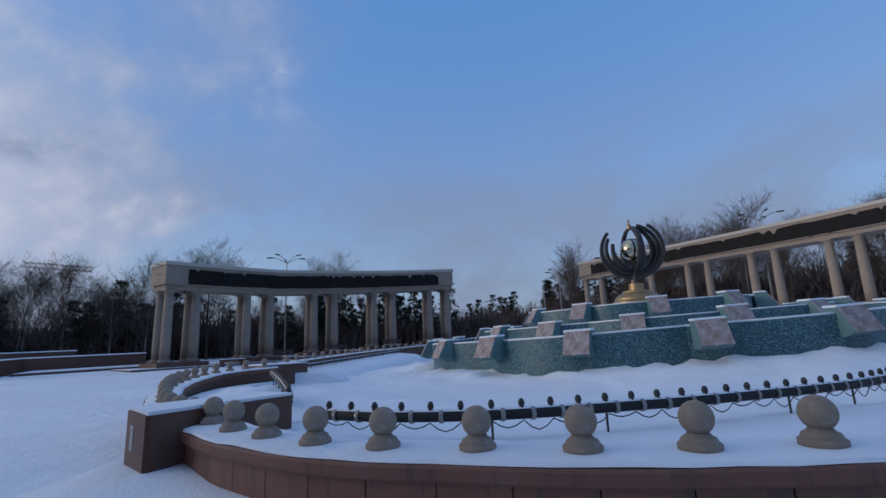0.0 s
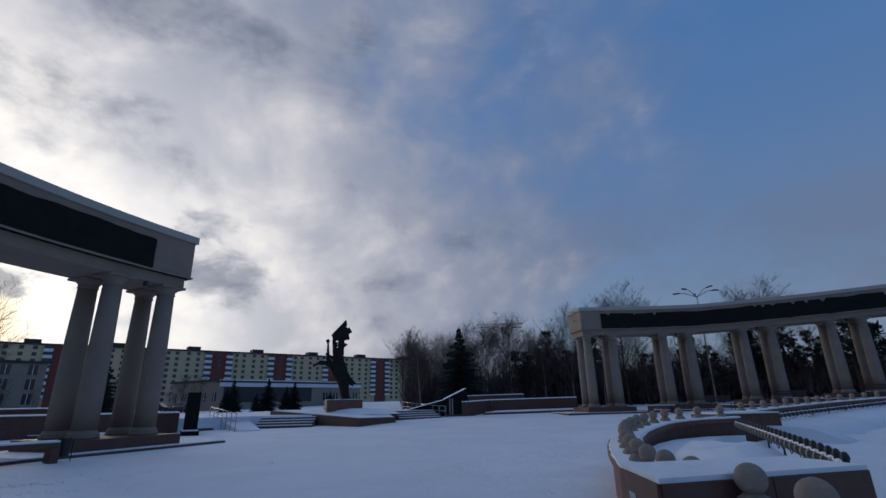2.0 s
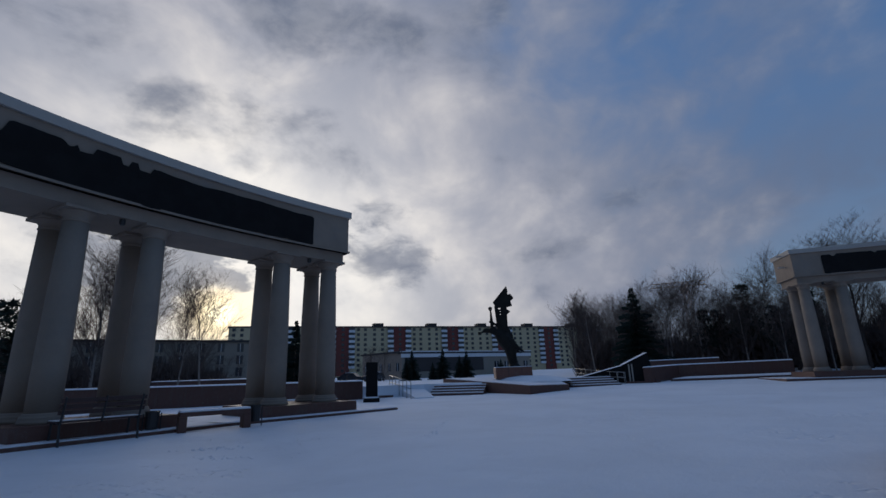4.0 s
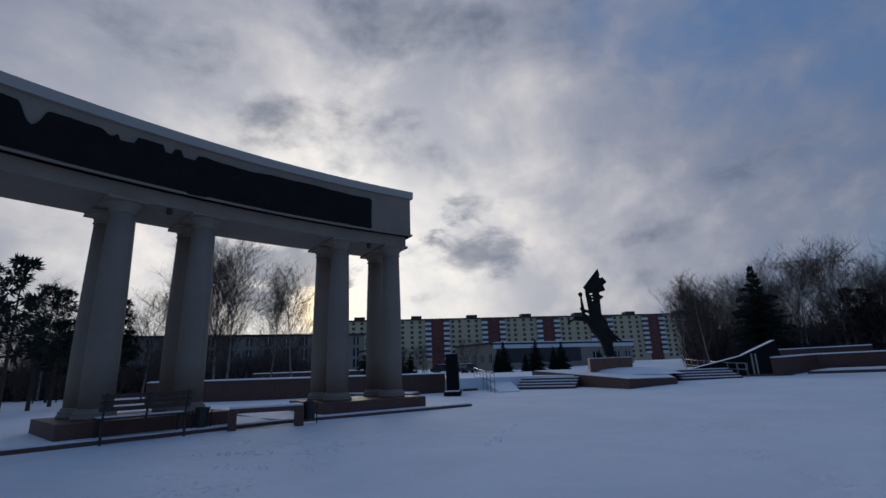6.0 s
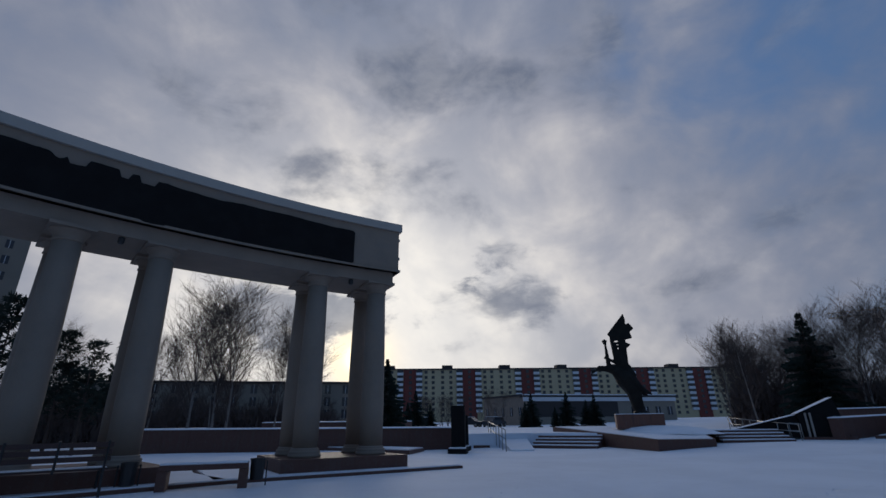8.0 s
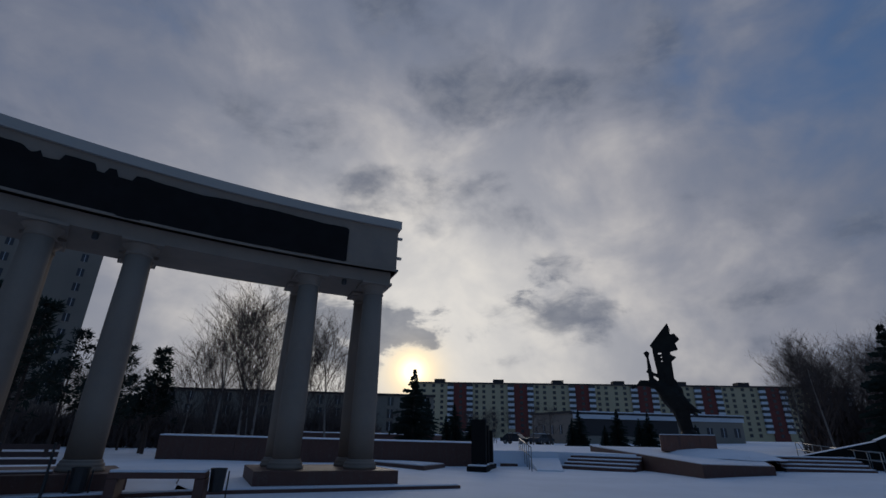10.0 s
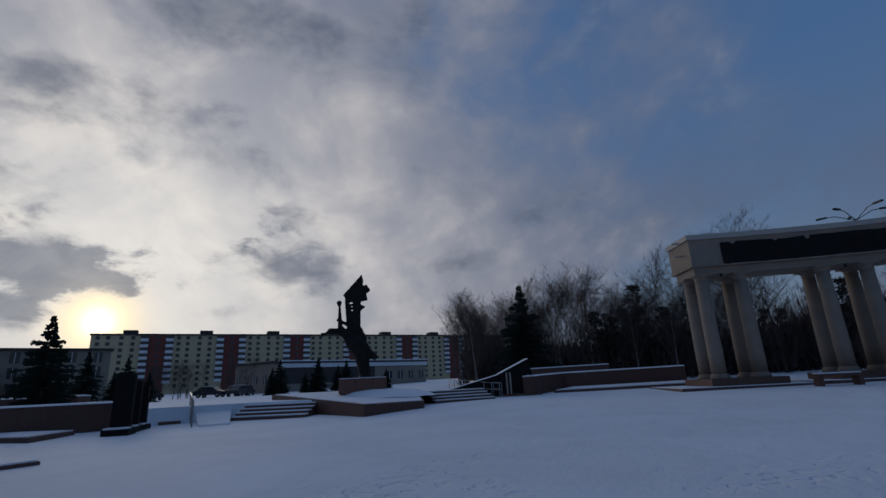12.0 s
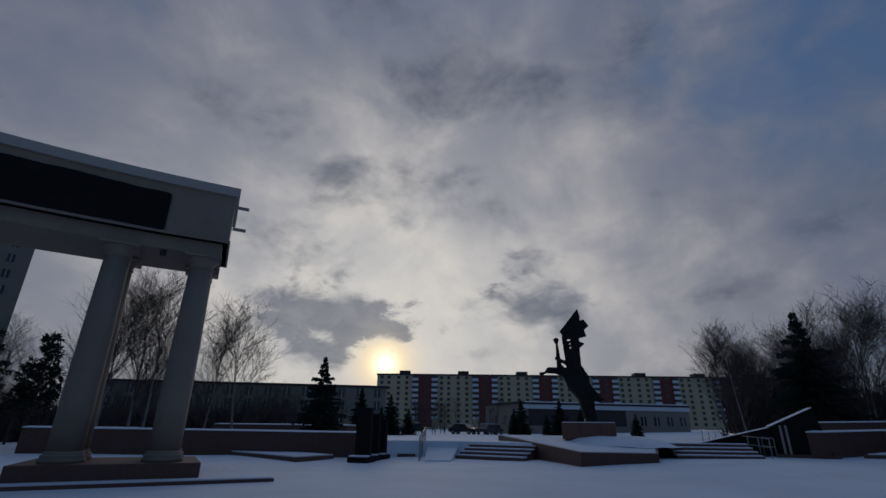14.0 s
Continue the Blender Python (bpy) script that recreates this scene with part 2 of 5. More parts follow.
NEEDLES = surface("needles", (0.034, 0.046, 0.036), 0.9, second=(0.022, 0.033, 0.026), scale=3.0, bump=0.0, per_object=0.4, shine=0.12)
YELLOW = surface("cream_panel", (0.47, 0.385, 0.24), 0.85, second=(0.41, 0.335, 0.21), scale=0.15, bump=0.0)
MAROON = surface("maroon_panel", (0.17, 0.04, 0.03), 0.85, second=(0.09, 0.03, 0.028), scale=0.2, bump=0.0)
WHITE = surface("white_panel", (0.66, 0.67, 0.70), 0.8, second=(0.55, 0.56, 0.58), scale=0.3, bump=0.0)
GREY_PAPER = surface("weathered_paper", (0.40, 0.40, 0.40), 0.9, second=(0.30, 0.30, 0.31), scale=20.0, bump=0.0)
GREY_WALL = surface("grey_plaster", (0.25, 0.215, 0.175), 0.9, second=(0.19, 0.165, 0.135), scale=0.2, bump=0.0)
DARK_ROOF = surface("dark_roof", (0.05, 0.042, 0.04), 0.85, second=(0.035, 0.03, 0.03), scale=0.3, bump=0.0)
PANE = surface("window_glass", (0.03, 0.035, 0.045), 0.12, second=(0.05, 0.055, 0.065), scale=0.2, bump=0.0, grain=0.0, per_object=0.5)
RUBBER = surface("rubber", (0.012, 0.012, 0.012), 0.7, bump=0.0)
CAR_PAINT = surface("dark_car_paint", (0.04, 0.042, 0.05), 0.25, bump=0.0, per_object=0.6)
CRANE = surface("crane_steel", (0.36, 0.24, 0.16), 0.6, bump=0.0)


def mosaic_material():
    m = bpy.data.materials.new("teal_mosaic")
    n = Net(tree_of(m))
    spot = n.node("ShaderNodeTexCoord").outputs["UV"]
    cell = n.node("ShaderNodeTexVoronoi")
    cell.feature, cell.distance = "F1", "CHEBYCHEV"
    n.put(cell.inputs["Vector"], spot)
    cell.inputs["Scale"].default_value = 38.0
    cell.inputs["Randomness"].default_value = 0.15
    pick = n.node("ShaderNodeSeparateColor")
    n.put(pick.inputs[0], cell.outputs["Color"])
    col = n.ramp(pick.outputs[0], (0.0, (0.008, 0.034, 0.05)), (0.4, (0.018, 0.085, 0.115)), (0.78, (0.034, 0.13, 0.16)), (1.0, (0.17, 0.29, 0.31)))
    col = n.mix(n.span(cell.outputs["Distance"], 0.42, 0.50), col, (0.10, 0.14, 0.14))
    wear = n.span(n.noise(spot, 1.4, 6.0, 0.65), 0.5, 0.72)
    col = n.mix(n.math("MULTIPLY", wear, 0.45), col, (0.10, 0.15, 0.15))
    p = n.node("ShaderNodeBsdfPrincipled")
    n.put(p.inputs["Base Color"], col)
    p.inputs["Roughness"].default_value = 0.4
    b = n.node("ShaderNodeBump")
    b.inputs["Strength"].default_value = 0.3
    b.inputs["Distance"].default_value = 0.004
    b.invert = True
    n.put(b.inputs["Height"], cell.outputs["Distance"])
    n.put(p.inputs["Normal"], b.outputs[0])
    n.put(n.node("ShaderNodeOutputMaterial").inputs[0], p.outputs[0])
    return m


MOSAIC = mosaic_material()


# ---- mesh helpers ----
def mesh_of(bm, name, material, smooth=False):
    me = bpy.data.meshes.new(name)
    if smooth:
        for f in bm.faces:
            f.smooth = True
    bm.to_mesh(me)
    bm.free()
    if material:
        me.materials.append(material)
    return me


def part(name, bm, material, parent=None, label="", smooth=False, at=None):
    ob = new(name, mesh_of(bm, name, material, smooth) if isinstance(bm, bmesh.types.BMesh) else bm)
    if at is not None:
        ob.matrix_local = at
    if parent is not None:
        ob.parent = parent
    if label:
        ob["label"] = label
    return ob


def thing(name, label, category, at=None, group="", kind=""):
    ob = new(name)
    if at is not None:
        ob.matrix_world = at
    ob.empty_display_size = 0.1
    return tagged(ob, label, category, group, kind)


def add_box(bm, x0, y0, z0, x1, y1, z1, bevel=0.0, m=None):
    vs = [bm.verts.new((x, y, z)) for x in (x0, x1) for y in (y0, y1) for z in (z0, z1)]
    idx = ((0, 1, 3, 2), (4, 6, 7, 5), (0, 4, 5, 1), (2, 3, 7, 6), (0, 2, 6, 4), (1, 5, 7, 3))
    fs = [bm.faces.new([vs[i] for i in q]) for q in idx]
    if bevel:
        out = bmesh.ops.bevel(bm, geom=list({e for f in fs for e in f.edges}), offset=bevel, segments=2, affect="EDGES", profile=0.6)
        vs = list({v for f in out["faces"] for v in f.verts} | {v for v in vs if v.is_valid})
    if m is not None:
        bmesh.ops.transform(bm, matrix=m, verts=[v for v in vs if v.is_valid])
    return bm


def boxed(x0, y0, z0, x1, y1, z1, bevel=0.0):
    return add_box(bmesh.new(), x0, y0, z0, x1, y1, z1, bevel)


def lathe(profile, sides=24, bm=None, at=(0, 0, 0)):
    """A turned body: profile of (radius, height) from bottom to top, closed by caps."""
    bm = bm or bmesh.new()
    rings = []
    for r, z in profile:
        rings.append([bm.verts.new((at[0] + r * math.cos(2 * math.pi * i / sides), at[1] + r * math.sin(2 * math.pi * i / sides), at[2] + z)) for i in range(sides)])
    for a, b in zip(rings, rings[1:]):
        for i in range(sides):
            j = (i + 1) % sides
            bm.faces.new((a[i], a[j], b[j], b[i]))
    bm.faces.new(list(reversed(rings[0])))
    bm.faces.new(rings[-1])
    return bm


def rod(bm, a, b, r0, r1=None, sides=6, caps=True):
    a, b = Vector(a), Vector(b)
    r1 = r0 if r1 is None else r1
    d = (b - a).normalized()
    u = d.orthogonal().normalized()
    v = d.cross(u)
    ra = [bm.verts.new(a + (u * math.cos(2 * math.pi * i / sides) + v * math.sin(2 * math.pi * i / sides)) * r0) for i in range(sides)]
    rb = [bm.verts.new(b + (u * math.cos(2 * math.pi * i / sides) + v * math.sin(2 * math.pi * i / sides)) * r1) for i in range(sides)]
    for i in range(sides):
        j = (i + 1) % sides
        bm.faces.new((ra[i], ra[j], rb[j], rb[i]))
    if caps:
        bm.faces.new(list(reversed(ra)))
        bm.faces.new(rb)
    return bm


def tube(points, radii, sides=8, flat=None):
    """One smooth tube through points; radii: one for all, or one each; flat: (across, through) scale of its section."""
    bm = bmesh.new()
    pts = [Vector(p) for p in points]
    if isinstance(radii, (int, float)):
        radii = [radii] * len(pts)
    u, rings = None, []
    for i, p in enumerate(pts):
        d = (pts[min(i + 1, len(pts) - 1)] - pts[max(i - 1, 0)]).normalized()
        u = d.orthogonal().normalized() if u is None else (u - d * u.dot(d)).normalized()
        v = d.cross(u)
        rings.append([bm.verts.new(p + (u * math.cos(2 * math.pi * k / sides) + v * math.sin(2 * math.pi * k / sides)) * radii[i]) for k in range(sides)])
    for a, b in zip(rings, rings[1:]):
        for k in range(sides):
            bm.faces.new((a[k], a[(k + 1) % sides], b[(k + 1) % sides], b[k]))
    bm.faces.new(list(reversed(rings[0])))
    bm.faces.new(rings[-1])
    bmesh.ops.recalc_face_normals(bm, faces=bm.faces)
    return bm


def sweep(line, section, bm=None, closed=False):
    """A section of (out, up) carried along a line of points; out is to the right of the way."""
    bm = bm or bmesh.new()
    line = [Vector(p) for p in line]
    uv = bm.loops.layers.uv.verify()
    n = len(line)
    rings, run = [], 0.0
    for i, p in enumerate(line):
        a = line[(i - 1) % n] if (closed or i) else line[i]
        b = line[(i + 1) % n] if (closed or i < n - 1) else line[i]
        d = Vector((b.x - a.x, b.y - a.y, 0)).normalized()
        side = Vector((d.y, -d.x, 0))
        if i:
            run += (p - line[i - 1]).length
        rings.append(([bm.verts.new(p + side * o + Vector((0, 0, u))) for o, u in section], run))
    lens = [0.0]
    for (o0, u0), (o1, u1) in zip(section, section[1:] + section[:1]):
        lens.append(lens[-1] + math.hypot(o1 - o0, u1 - u0))
    pairs = list(zip(rings, rings[1:])) + ([(rings[-1], rings[0])] if closed else [])
    k = len(section)
    for (a, ra), (b, rb) in pairs:
        if rb < ra:
            rb = ra + (line[0] - line[-1]).length
        for i in range(k):
            j = (i + 1) % k
            f = bm.faces.new((a[i], b[i], b[j], a[j]))
            for loop, (s, h) in zip(f.loops, ((ra, lens[i]), (rb, lens[i]), (rb, lens[i + 1]), (ra, lens[i + 1]))):
                loop[uv].uv = (s, h)
    if not closed:
        bm.faces.new(rings[0][0])
        bm.faces.new(list(reversed(rings[-1][0])))
    bmesh.ops.recalc_face_normals(bm, faces=bm.faces)
    return bm


def curve_through(points, step=0.25):
    """An even walk along a smooth line through a few points."""
    pts = [Vector(p) for p in points]
    ext = [pts[0] * 2 - pts[1]] + pts + [pts[-1] * 2 - pts[-2]]
    fine_line = []
    for i in range(1, len(ext) - 2):
        p0, p1, p2, p3 = ext[i - 1:i + 3]
        for k in range(24):
            t = k / 24
            fine_line.append(0.5 * (2 * p1 + (p2 - p0) * t + (2 * p0 - 5 * p1 + 4 * p2 - p3) * t * t + (3 * p1 - p0 - 3 * p2 + p3) * t ** 3))
    fine_line.append(pts[-1])
    out, left = [fine_line[0].copy()], step
    for a, b in zip(fine_line, fine_line[1:]):
        d = (b - a).length
        while d >= left and d > 0:
            a = a + (b - a) * (left / d)
            out.append(a.copy())
            d = (b - a).length
            left = step
        left -= d
    return out


def polygon_slab(points, z0, z1):
    bm = bmesh.new()
    lo = [bm.verts.new((x, y, z0)) for x, y, *_ in points]
    hi = [bm.verts.new((p[0], p[1], p[2] if len(p) > 2 else z1)) for p in points]
    n = len(points)
    for i in range(n):
        j = (i + 1) % n
        bm.faces.new((lo[i], lo[j], hi[j], hi[i]))
    bm.faces.new(hi)
    bm.faces.new(list(reversed(lo)))
    bmesh.ops.recalc_face_normals(bm, faces=bm.faces)
    return bm


def step01(v, a, b):
    t = min(1.0, max(0.0, (v - a) / (b - a)))
    return t * t * (3 - 2 * t)


def ground_z(x, y):
    """The square is level where the walk goes and rises gently to its far sides."""
    r = math.hypot(x, y)
    z = (0.047 * max(0.0, x - 1.0) + 0.03 * max(0.0, x - 22.0)) * step01(r, 24, 42) * (1 - 0.6 * step01(r, 60, 160))
    z += 0.13 * step01(-x, 8.0, 13.0) * step01(20.0 - y, 0.0, 5.0)
    return z + 0.021 * min(max(0.0, y - 17.5), 110.0)


# ---- ground ----
def build_ground():
    bm = bmesh.new()
    ticks = sorted({round(s * v, 2) for s in (1, -1) for v in [i * 1.5 for i in range(0, 41)] + [70, 85, 105, 130, 170, 230, 320, 500, 800, 1300, 2200, 3600]})
    grid = [[bm.verts.new((x, y + 14, ground_z(x, y + 14) + (0.05 * noise.noise(Vector((x * 0.2, y * 0.2, 0))) if abs(x) < 61 and abs(y) < 61 else 0.0))) for y in ticks] for x in ticks]
    for i in range(len(ticks) - 1):
        for j in range(len(ticks) - 1):
            bm.faces.new((grid[i][j], grid[i + 1][j], grid[i + 1][j + 1], grid[i][j + 1]))
    return tagged(part("ground", bm, SNOW, smooth=True), "trodden snow covering a wide open square", "ground", kind="structure")


build_ground()


# ---- colonnades ----
class Arc:
    """A circle's arc through three points, walked by its length; side() points away from the middle."""

    def __init__(self, a, b, c):
        (ax, ay), (bx, by), (cx, cy) = a, b, c
        d = 2 * (ax * (by - cy) + bx * (cy - ay) + cx * (ay - by))
        ux = ((ax * ax + ay * ay) * (by - cy) + (bx * bx + by * by) * (cy - ay) + (cx * cx + cy * cy) * (ay - by)) / d
        uy = ((ax * ax + ay * ay) * (cx - bx) + (bx * bx + by * by) * (ax - cx) + (cx * cx + cy * cy) * (bx - ax)) / d
        self.c, self.r = Vector((ux, uy, 0)), math.hypot(ax - ux, ay - uy)
        self.a0 = math.atan2(ay - uy, ax - ux)
        turn = (math.atan2(by - uy, bx - ux) - self.a0 + math.pi) % (2 * math.pi) - math.pi
        self.s = 1 if turn > 0 else -1

    def side(self, run):
        a = self.a0 + self.s * run / self.r
        return Vector((math.cos(a), math.sin(a), 0))

    def at(self, run, out=0.0, z=0.0):
        p = self.c + self.side(run) * (self.r + out)
        p.z = z
        return p


PED, COL, ARCH, FRIEZE = 0.40, 4.90, 0.35, 1.60
PAIR, DEEP = 1.85, 1.2


def column_meshes():
    shaft = lathe([(0.325, 0.22), (0.328, 1.3), (0.312, 2.8), (0.275, COL - 0.32)], 28)
    base = lathe([(0.42, 0.0), (0.42, 0.07), (0.39, 0.085), (0.405, 0.12), (0.39, 0.155), (0.355, 0.165), (0.365, 0.195), (0.335, 0.225)], 28)
    cap = lathe([(0.28, COL - 0.33), (0.305, COL - 0.30), (0.285, COL - 0.27), (0.29, COL - 0.19), (0.36, COL - 0.12), (0.385, COL - 0.09), (0.385, COL - 0.074)], 28)
    made = [mesh_of(b, n, STONE, True) for b, n in ((shaft, "shaft"), (base, "base"), (cap, "capital"))]
    return made + [mesh_of(boxed(-0.43, -0.43, COL - 0.075, 0.43, 0.43, COL + 0.004, 0.008), "abacus", STONE)]


SHAFT, BASE, CAPITAL, ABACUS = column_meshes()


def torn_banner(arc, run0, run1, zf, out):
    """A black cloth strip with frayed edges, hung on the frieze."""
    bm = bmesh.new()
    n = int((run1 - run0) / 0.07)
    cols = []
    for i in range(n + 1):
        r = run0 + (run1 - run0) * i / n
        big = noise.noise(Vector((r * 0.8, run1, 3.0)))
        small = noise.noise(Vector((r * 5.0, run1, 8.0)))
        tear = max(0.0, noise.noise(Vector((r * 1.6, run1, 21.0))) - 0.38) * 1.1
        top = 1.12 + 0.07 * big + 0.015 * small - tear + 0.008 * noise.noise(Vector((r * 14.0, run1, 2.0)))
        low = 0.05 + 0.08 * noise.noise(Vector((r * 0.7, run1, 13.0))) + 0.012 * small
        if noise.noise(Vector((math.floor(r * 5.0) * 0.9, run1, 44.0))) > 0.46:
            top -= 0.16
        if i in (0, n):
            top, low = top - 0.05, low + 0.03
        z = zf(r) + PED + COL + ARCH
        rows = []
        for k in range(5):
            h = low + (top - low) * k / 4
            puff = 0.03 * noise.noise(Vector((r * 1.5, h * 2.0, 4.0))) + 0.045
            rows.append((bm.verts.new(arc.at(r, out - puff, z + h)), bm.verts.new(arc.at(r, out - puff + 0.02, z + h))))
        cols.append(rows)
    for a, b in zip(cols, cols[1:]):
        for k in range(4):
            bm.faces.new((a[k][0], b[k][0], b[k + 1][0], a[k + 1][0]))
            bm.faces.new((a[k][1], a[k + 1][1], b[k + 1][1], b[k][1]))
        bm.faces.new((a[4][0], b[4][0], b[4][1], a[4][1]))
        bm.faces.new((a[0][0], a[0][1], b[0][1], b[0][0]))
    bmesh.ops.recalc_face_normals(bm, faces=bm.faces)
    return bm


def colonnade(arc, label, lights=True, GAP=3.45, pairs=5, rows=2):
    zf = lambda run: ground_z(*arc.at(run)[:2])
    top = thing("colonnade", label, "colonnade", group="colonnades round the fountain")
    runs = [i * (PAIR + GAP) + k * PAIR for i in range(pairs) for k in (0, 1)]
    ends = (-0.40, runs[-1] + 0.40)

    def body(o0, o1, z0, z1, e=0.0, step=0.8):
        n = int((ends[1] - ends[0]) / step)
        line = [ends[0] - e + (ends[1] - ends[0] + 2 * e) * i / n for i in range(n + 1)]
        bm = bmesh.new()
        rings = [[bm.verts.new(arc.at(r, o, zf(r) + z)) for o, z in ((o0, z0), (o1, z0), (o1, z1), (o0, z1))] for r in line]
        for a, b in zip(rings, rings[1:]):
            for i in range(4):
                bm.faces.new((a[i], b[i], b[(i + 1) % 4], a[(i + 1) % 4]))
        bm.faces.new(rings[0])
        bm.faces.new(rings[-1])
        bmesh.ops.recalc_face_normals(bm, faces=bm.faces)
        return bm

    z = PED + COL
    part("architrave", body(-0.33, DEEP + 0.33, z, z + ARCH + 0.02), STONE, top)
    part("frieze", body(-0.48, DEEP + 0.48, z + ARCH, z + ARCH + 1.35, 0.12), STONE, top)
    part("fillet", body(-0.53, DEEP + 0.53, z + ARCH - 0.0, z + ARCH + 0.06, 0.17), STONE, top)
    part("cornice", body(-0.56, DEEP + 0.56, z + ARCH + 1.352, z + ARCH + FRIEZE, 0.2), CORNICE, top, "pale grey metal-capped cornice")
    part("banner", torn_banner(arc, 1.0, runs[-1] - 1.0, zf, -0.482), BLACK_CLOTH, top, "torn black cloth strip along the frieze")
    spout = boxed(-0.05, -0.04, -0.04, 0.30, 0.04, 0.04, 0.01)
    spout_mesh = mesh_of(spout, "drain_spout", CORNICE)
    for r, s in ((ends[0] - 0.2, -1), (ends[1] + 0.2, 1)):
        for up in (1.42, 0.75):
            d = arc.side(r)
            ang = math.atan2(d.y, d.x)
            tang = ang + arc.s * s * math.pi / 2
            part("drain_spout", spout_mesh, None, top, at=Matrix.Translation(arc.at(r, DEEP * 0.3, zf(r) + z + ARCH + up)) @ Matrix.Rotation(tang, 4, "Z"))
    for i, r in enumerate(runs):
        d = arc.side(r)
        ang = math.atan2(d.y, d.x)
        rc = r - (i % 2) * PAIR + PAIR / 2
        for out in (0.0, DEEP)[:rows]:
            c = part("column", SHAFT, None, top, at=Matrix.Translation(arc.at(r, out, zf(rc) + PED + 0.002)))
            part("base", BASE, None, c)
            part("capital", CAPITAL, None, c)
            part("abacus", ABACUS, None, c, at=Matrix.Rotation(ang, 4, "Z"))
    for i in range(pairs):
        rc = i * (PAIR + GAP) + PAIR / 2
        d = arc.side(rc)
        m = Matrix.Translation(arc.at(rc, DEEP / 2, zf(rc))) @ Matrix.Rotation(math.atan2(d.y, d.x), 4, "Z")
        part("pedestal", boxed(-DEEP / 2 - 0.8, -PAIR / 2 - 0.77, -0.4, DEEP / 2 + 0.8, PAIR / 2 + 0.77, PED, 0.015), GRANITE_DARK, top, "dark granite plinth under a pair of columns", at=m)
        part("kerb", boxed(-DEEP / 2 - 1.2, -PAIR / 2 - (2.3 if i in (0, 4) else 1.9), -0.4, DEEP / 2 + 1.6, PAIR / 2 + (2.3 if i in (0, 4) else 1.9), 0.07, 0.012), GRANITE_DARK, top, at=m)
        part("kerb_snow", boxed(-DEEP / 2 - 1.16, -PAIR / 2 - (2.26 if i in (0, 4) else 1.86), 0.05, DEEP / 2 + 1.5, PAIR / 2 + (2.26 if i in (0, 4) else 1.86), 0.10, 0.02), SNOW_CAP, top, "thin snow on the kerb slab", at=m)
    if lights:
        lamp = mesh_of(lathe([(0.05, 0.0), (0.07, 0.03), (0.07, 0.14), (0.04, 0.16)], 12), "floodlight", IRON)
        for i in range(5):
            rc = i * (PAIR + GAP) + PAIR / 2
            part("floodlight", lamp, None, top, "small black floodlight under the beam", at=Matrix.Translation(arc.at(rc, -0.2, zf(rc) + z - 0.16)))
    return top


ARC_NEAR = Arc((-16.42, 11.74), (-16.02, 7.4), (-14.75, 2.6))
ARC_FAR = Arc((-6.1, 36.55), (5.20, 41.70), (16.80, 43.28))
ARC_SIDE = Arc((33.6, 43.3), (37.5, 30.0), (38.7, 17.5))
colonnade(ARC_NEAR, "curved pale stone colonnade with a torn black banner, beside snowy benches", GAP=4.05)
colonnade(ARC_FAR, "curved pale stone colonnade with frayed black banner before dark trees", GAP=3.75)
colonnade(ARC_SIDE, "curved pale stone colonnade with black banner behind the fountain", lights=False, pairs=7, rows=1, GAP=3.75)


# ---- ring wall with stone balls ----
WALL_TOP = 0.60
BALL = mesh_of(lathe([(0.02, 0.085)] + [(0.090 * math.sin(math.pi * k / 14), 0.178 - 0.090 * math.cos(math.pi * k / 14)) for k in range(2, 14)] + [(0.005, 0.268)], 24), "ball", BALL_STONE, True)
FOOT = mesh_of(lathe([(0.110, 0.0), (0.112, 0.045), (0.106, 0.052), (0.094, 0.054), (0.094, 0.066), (0.086, 0.080), (0.068, 0.088), (0.055, 0.105)], 24), "foot", BALL_STONE, True)


def ball_at(p):
    b = thing("stone_ball", "rough sandstone ball on a round foot, on the snowy wall", "ball finial", at=Matrix.Translation(p), group="stone balls on the ring wall")
    part("foot", FOOT, None, b)
    part("ball", BALL, None, b)


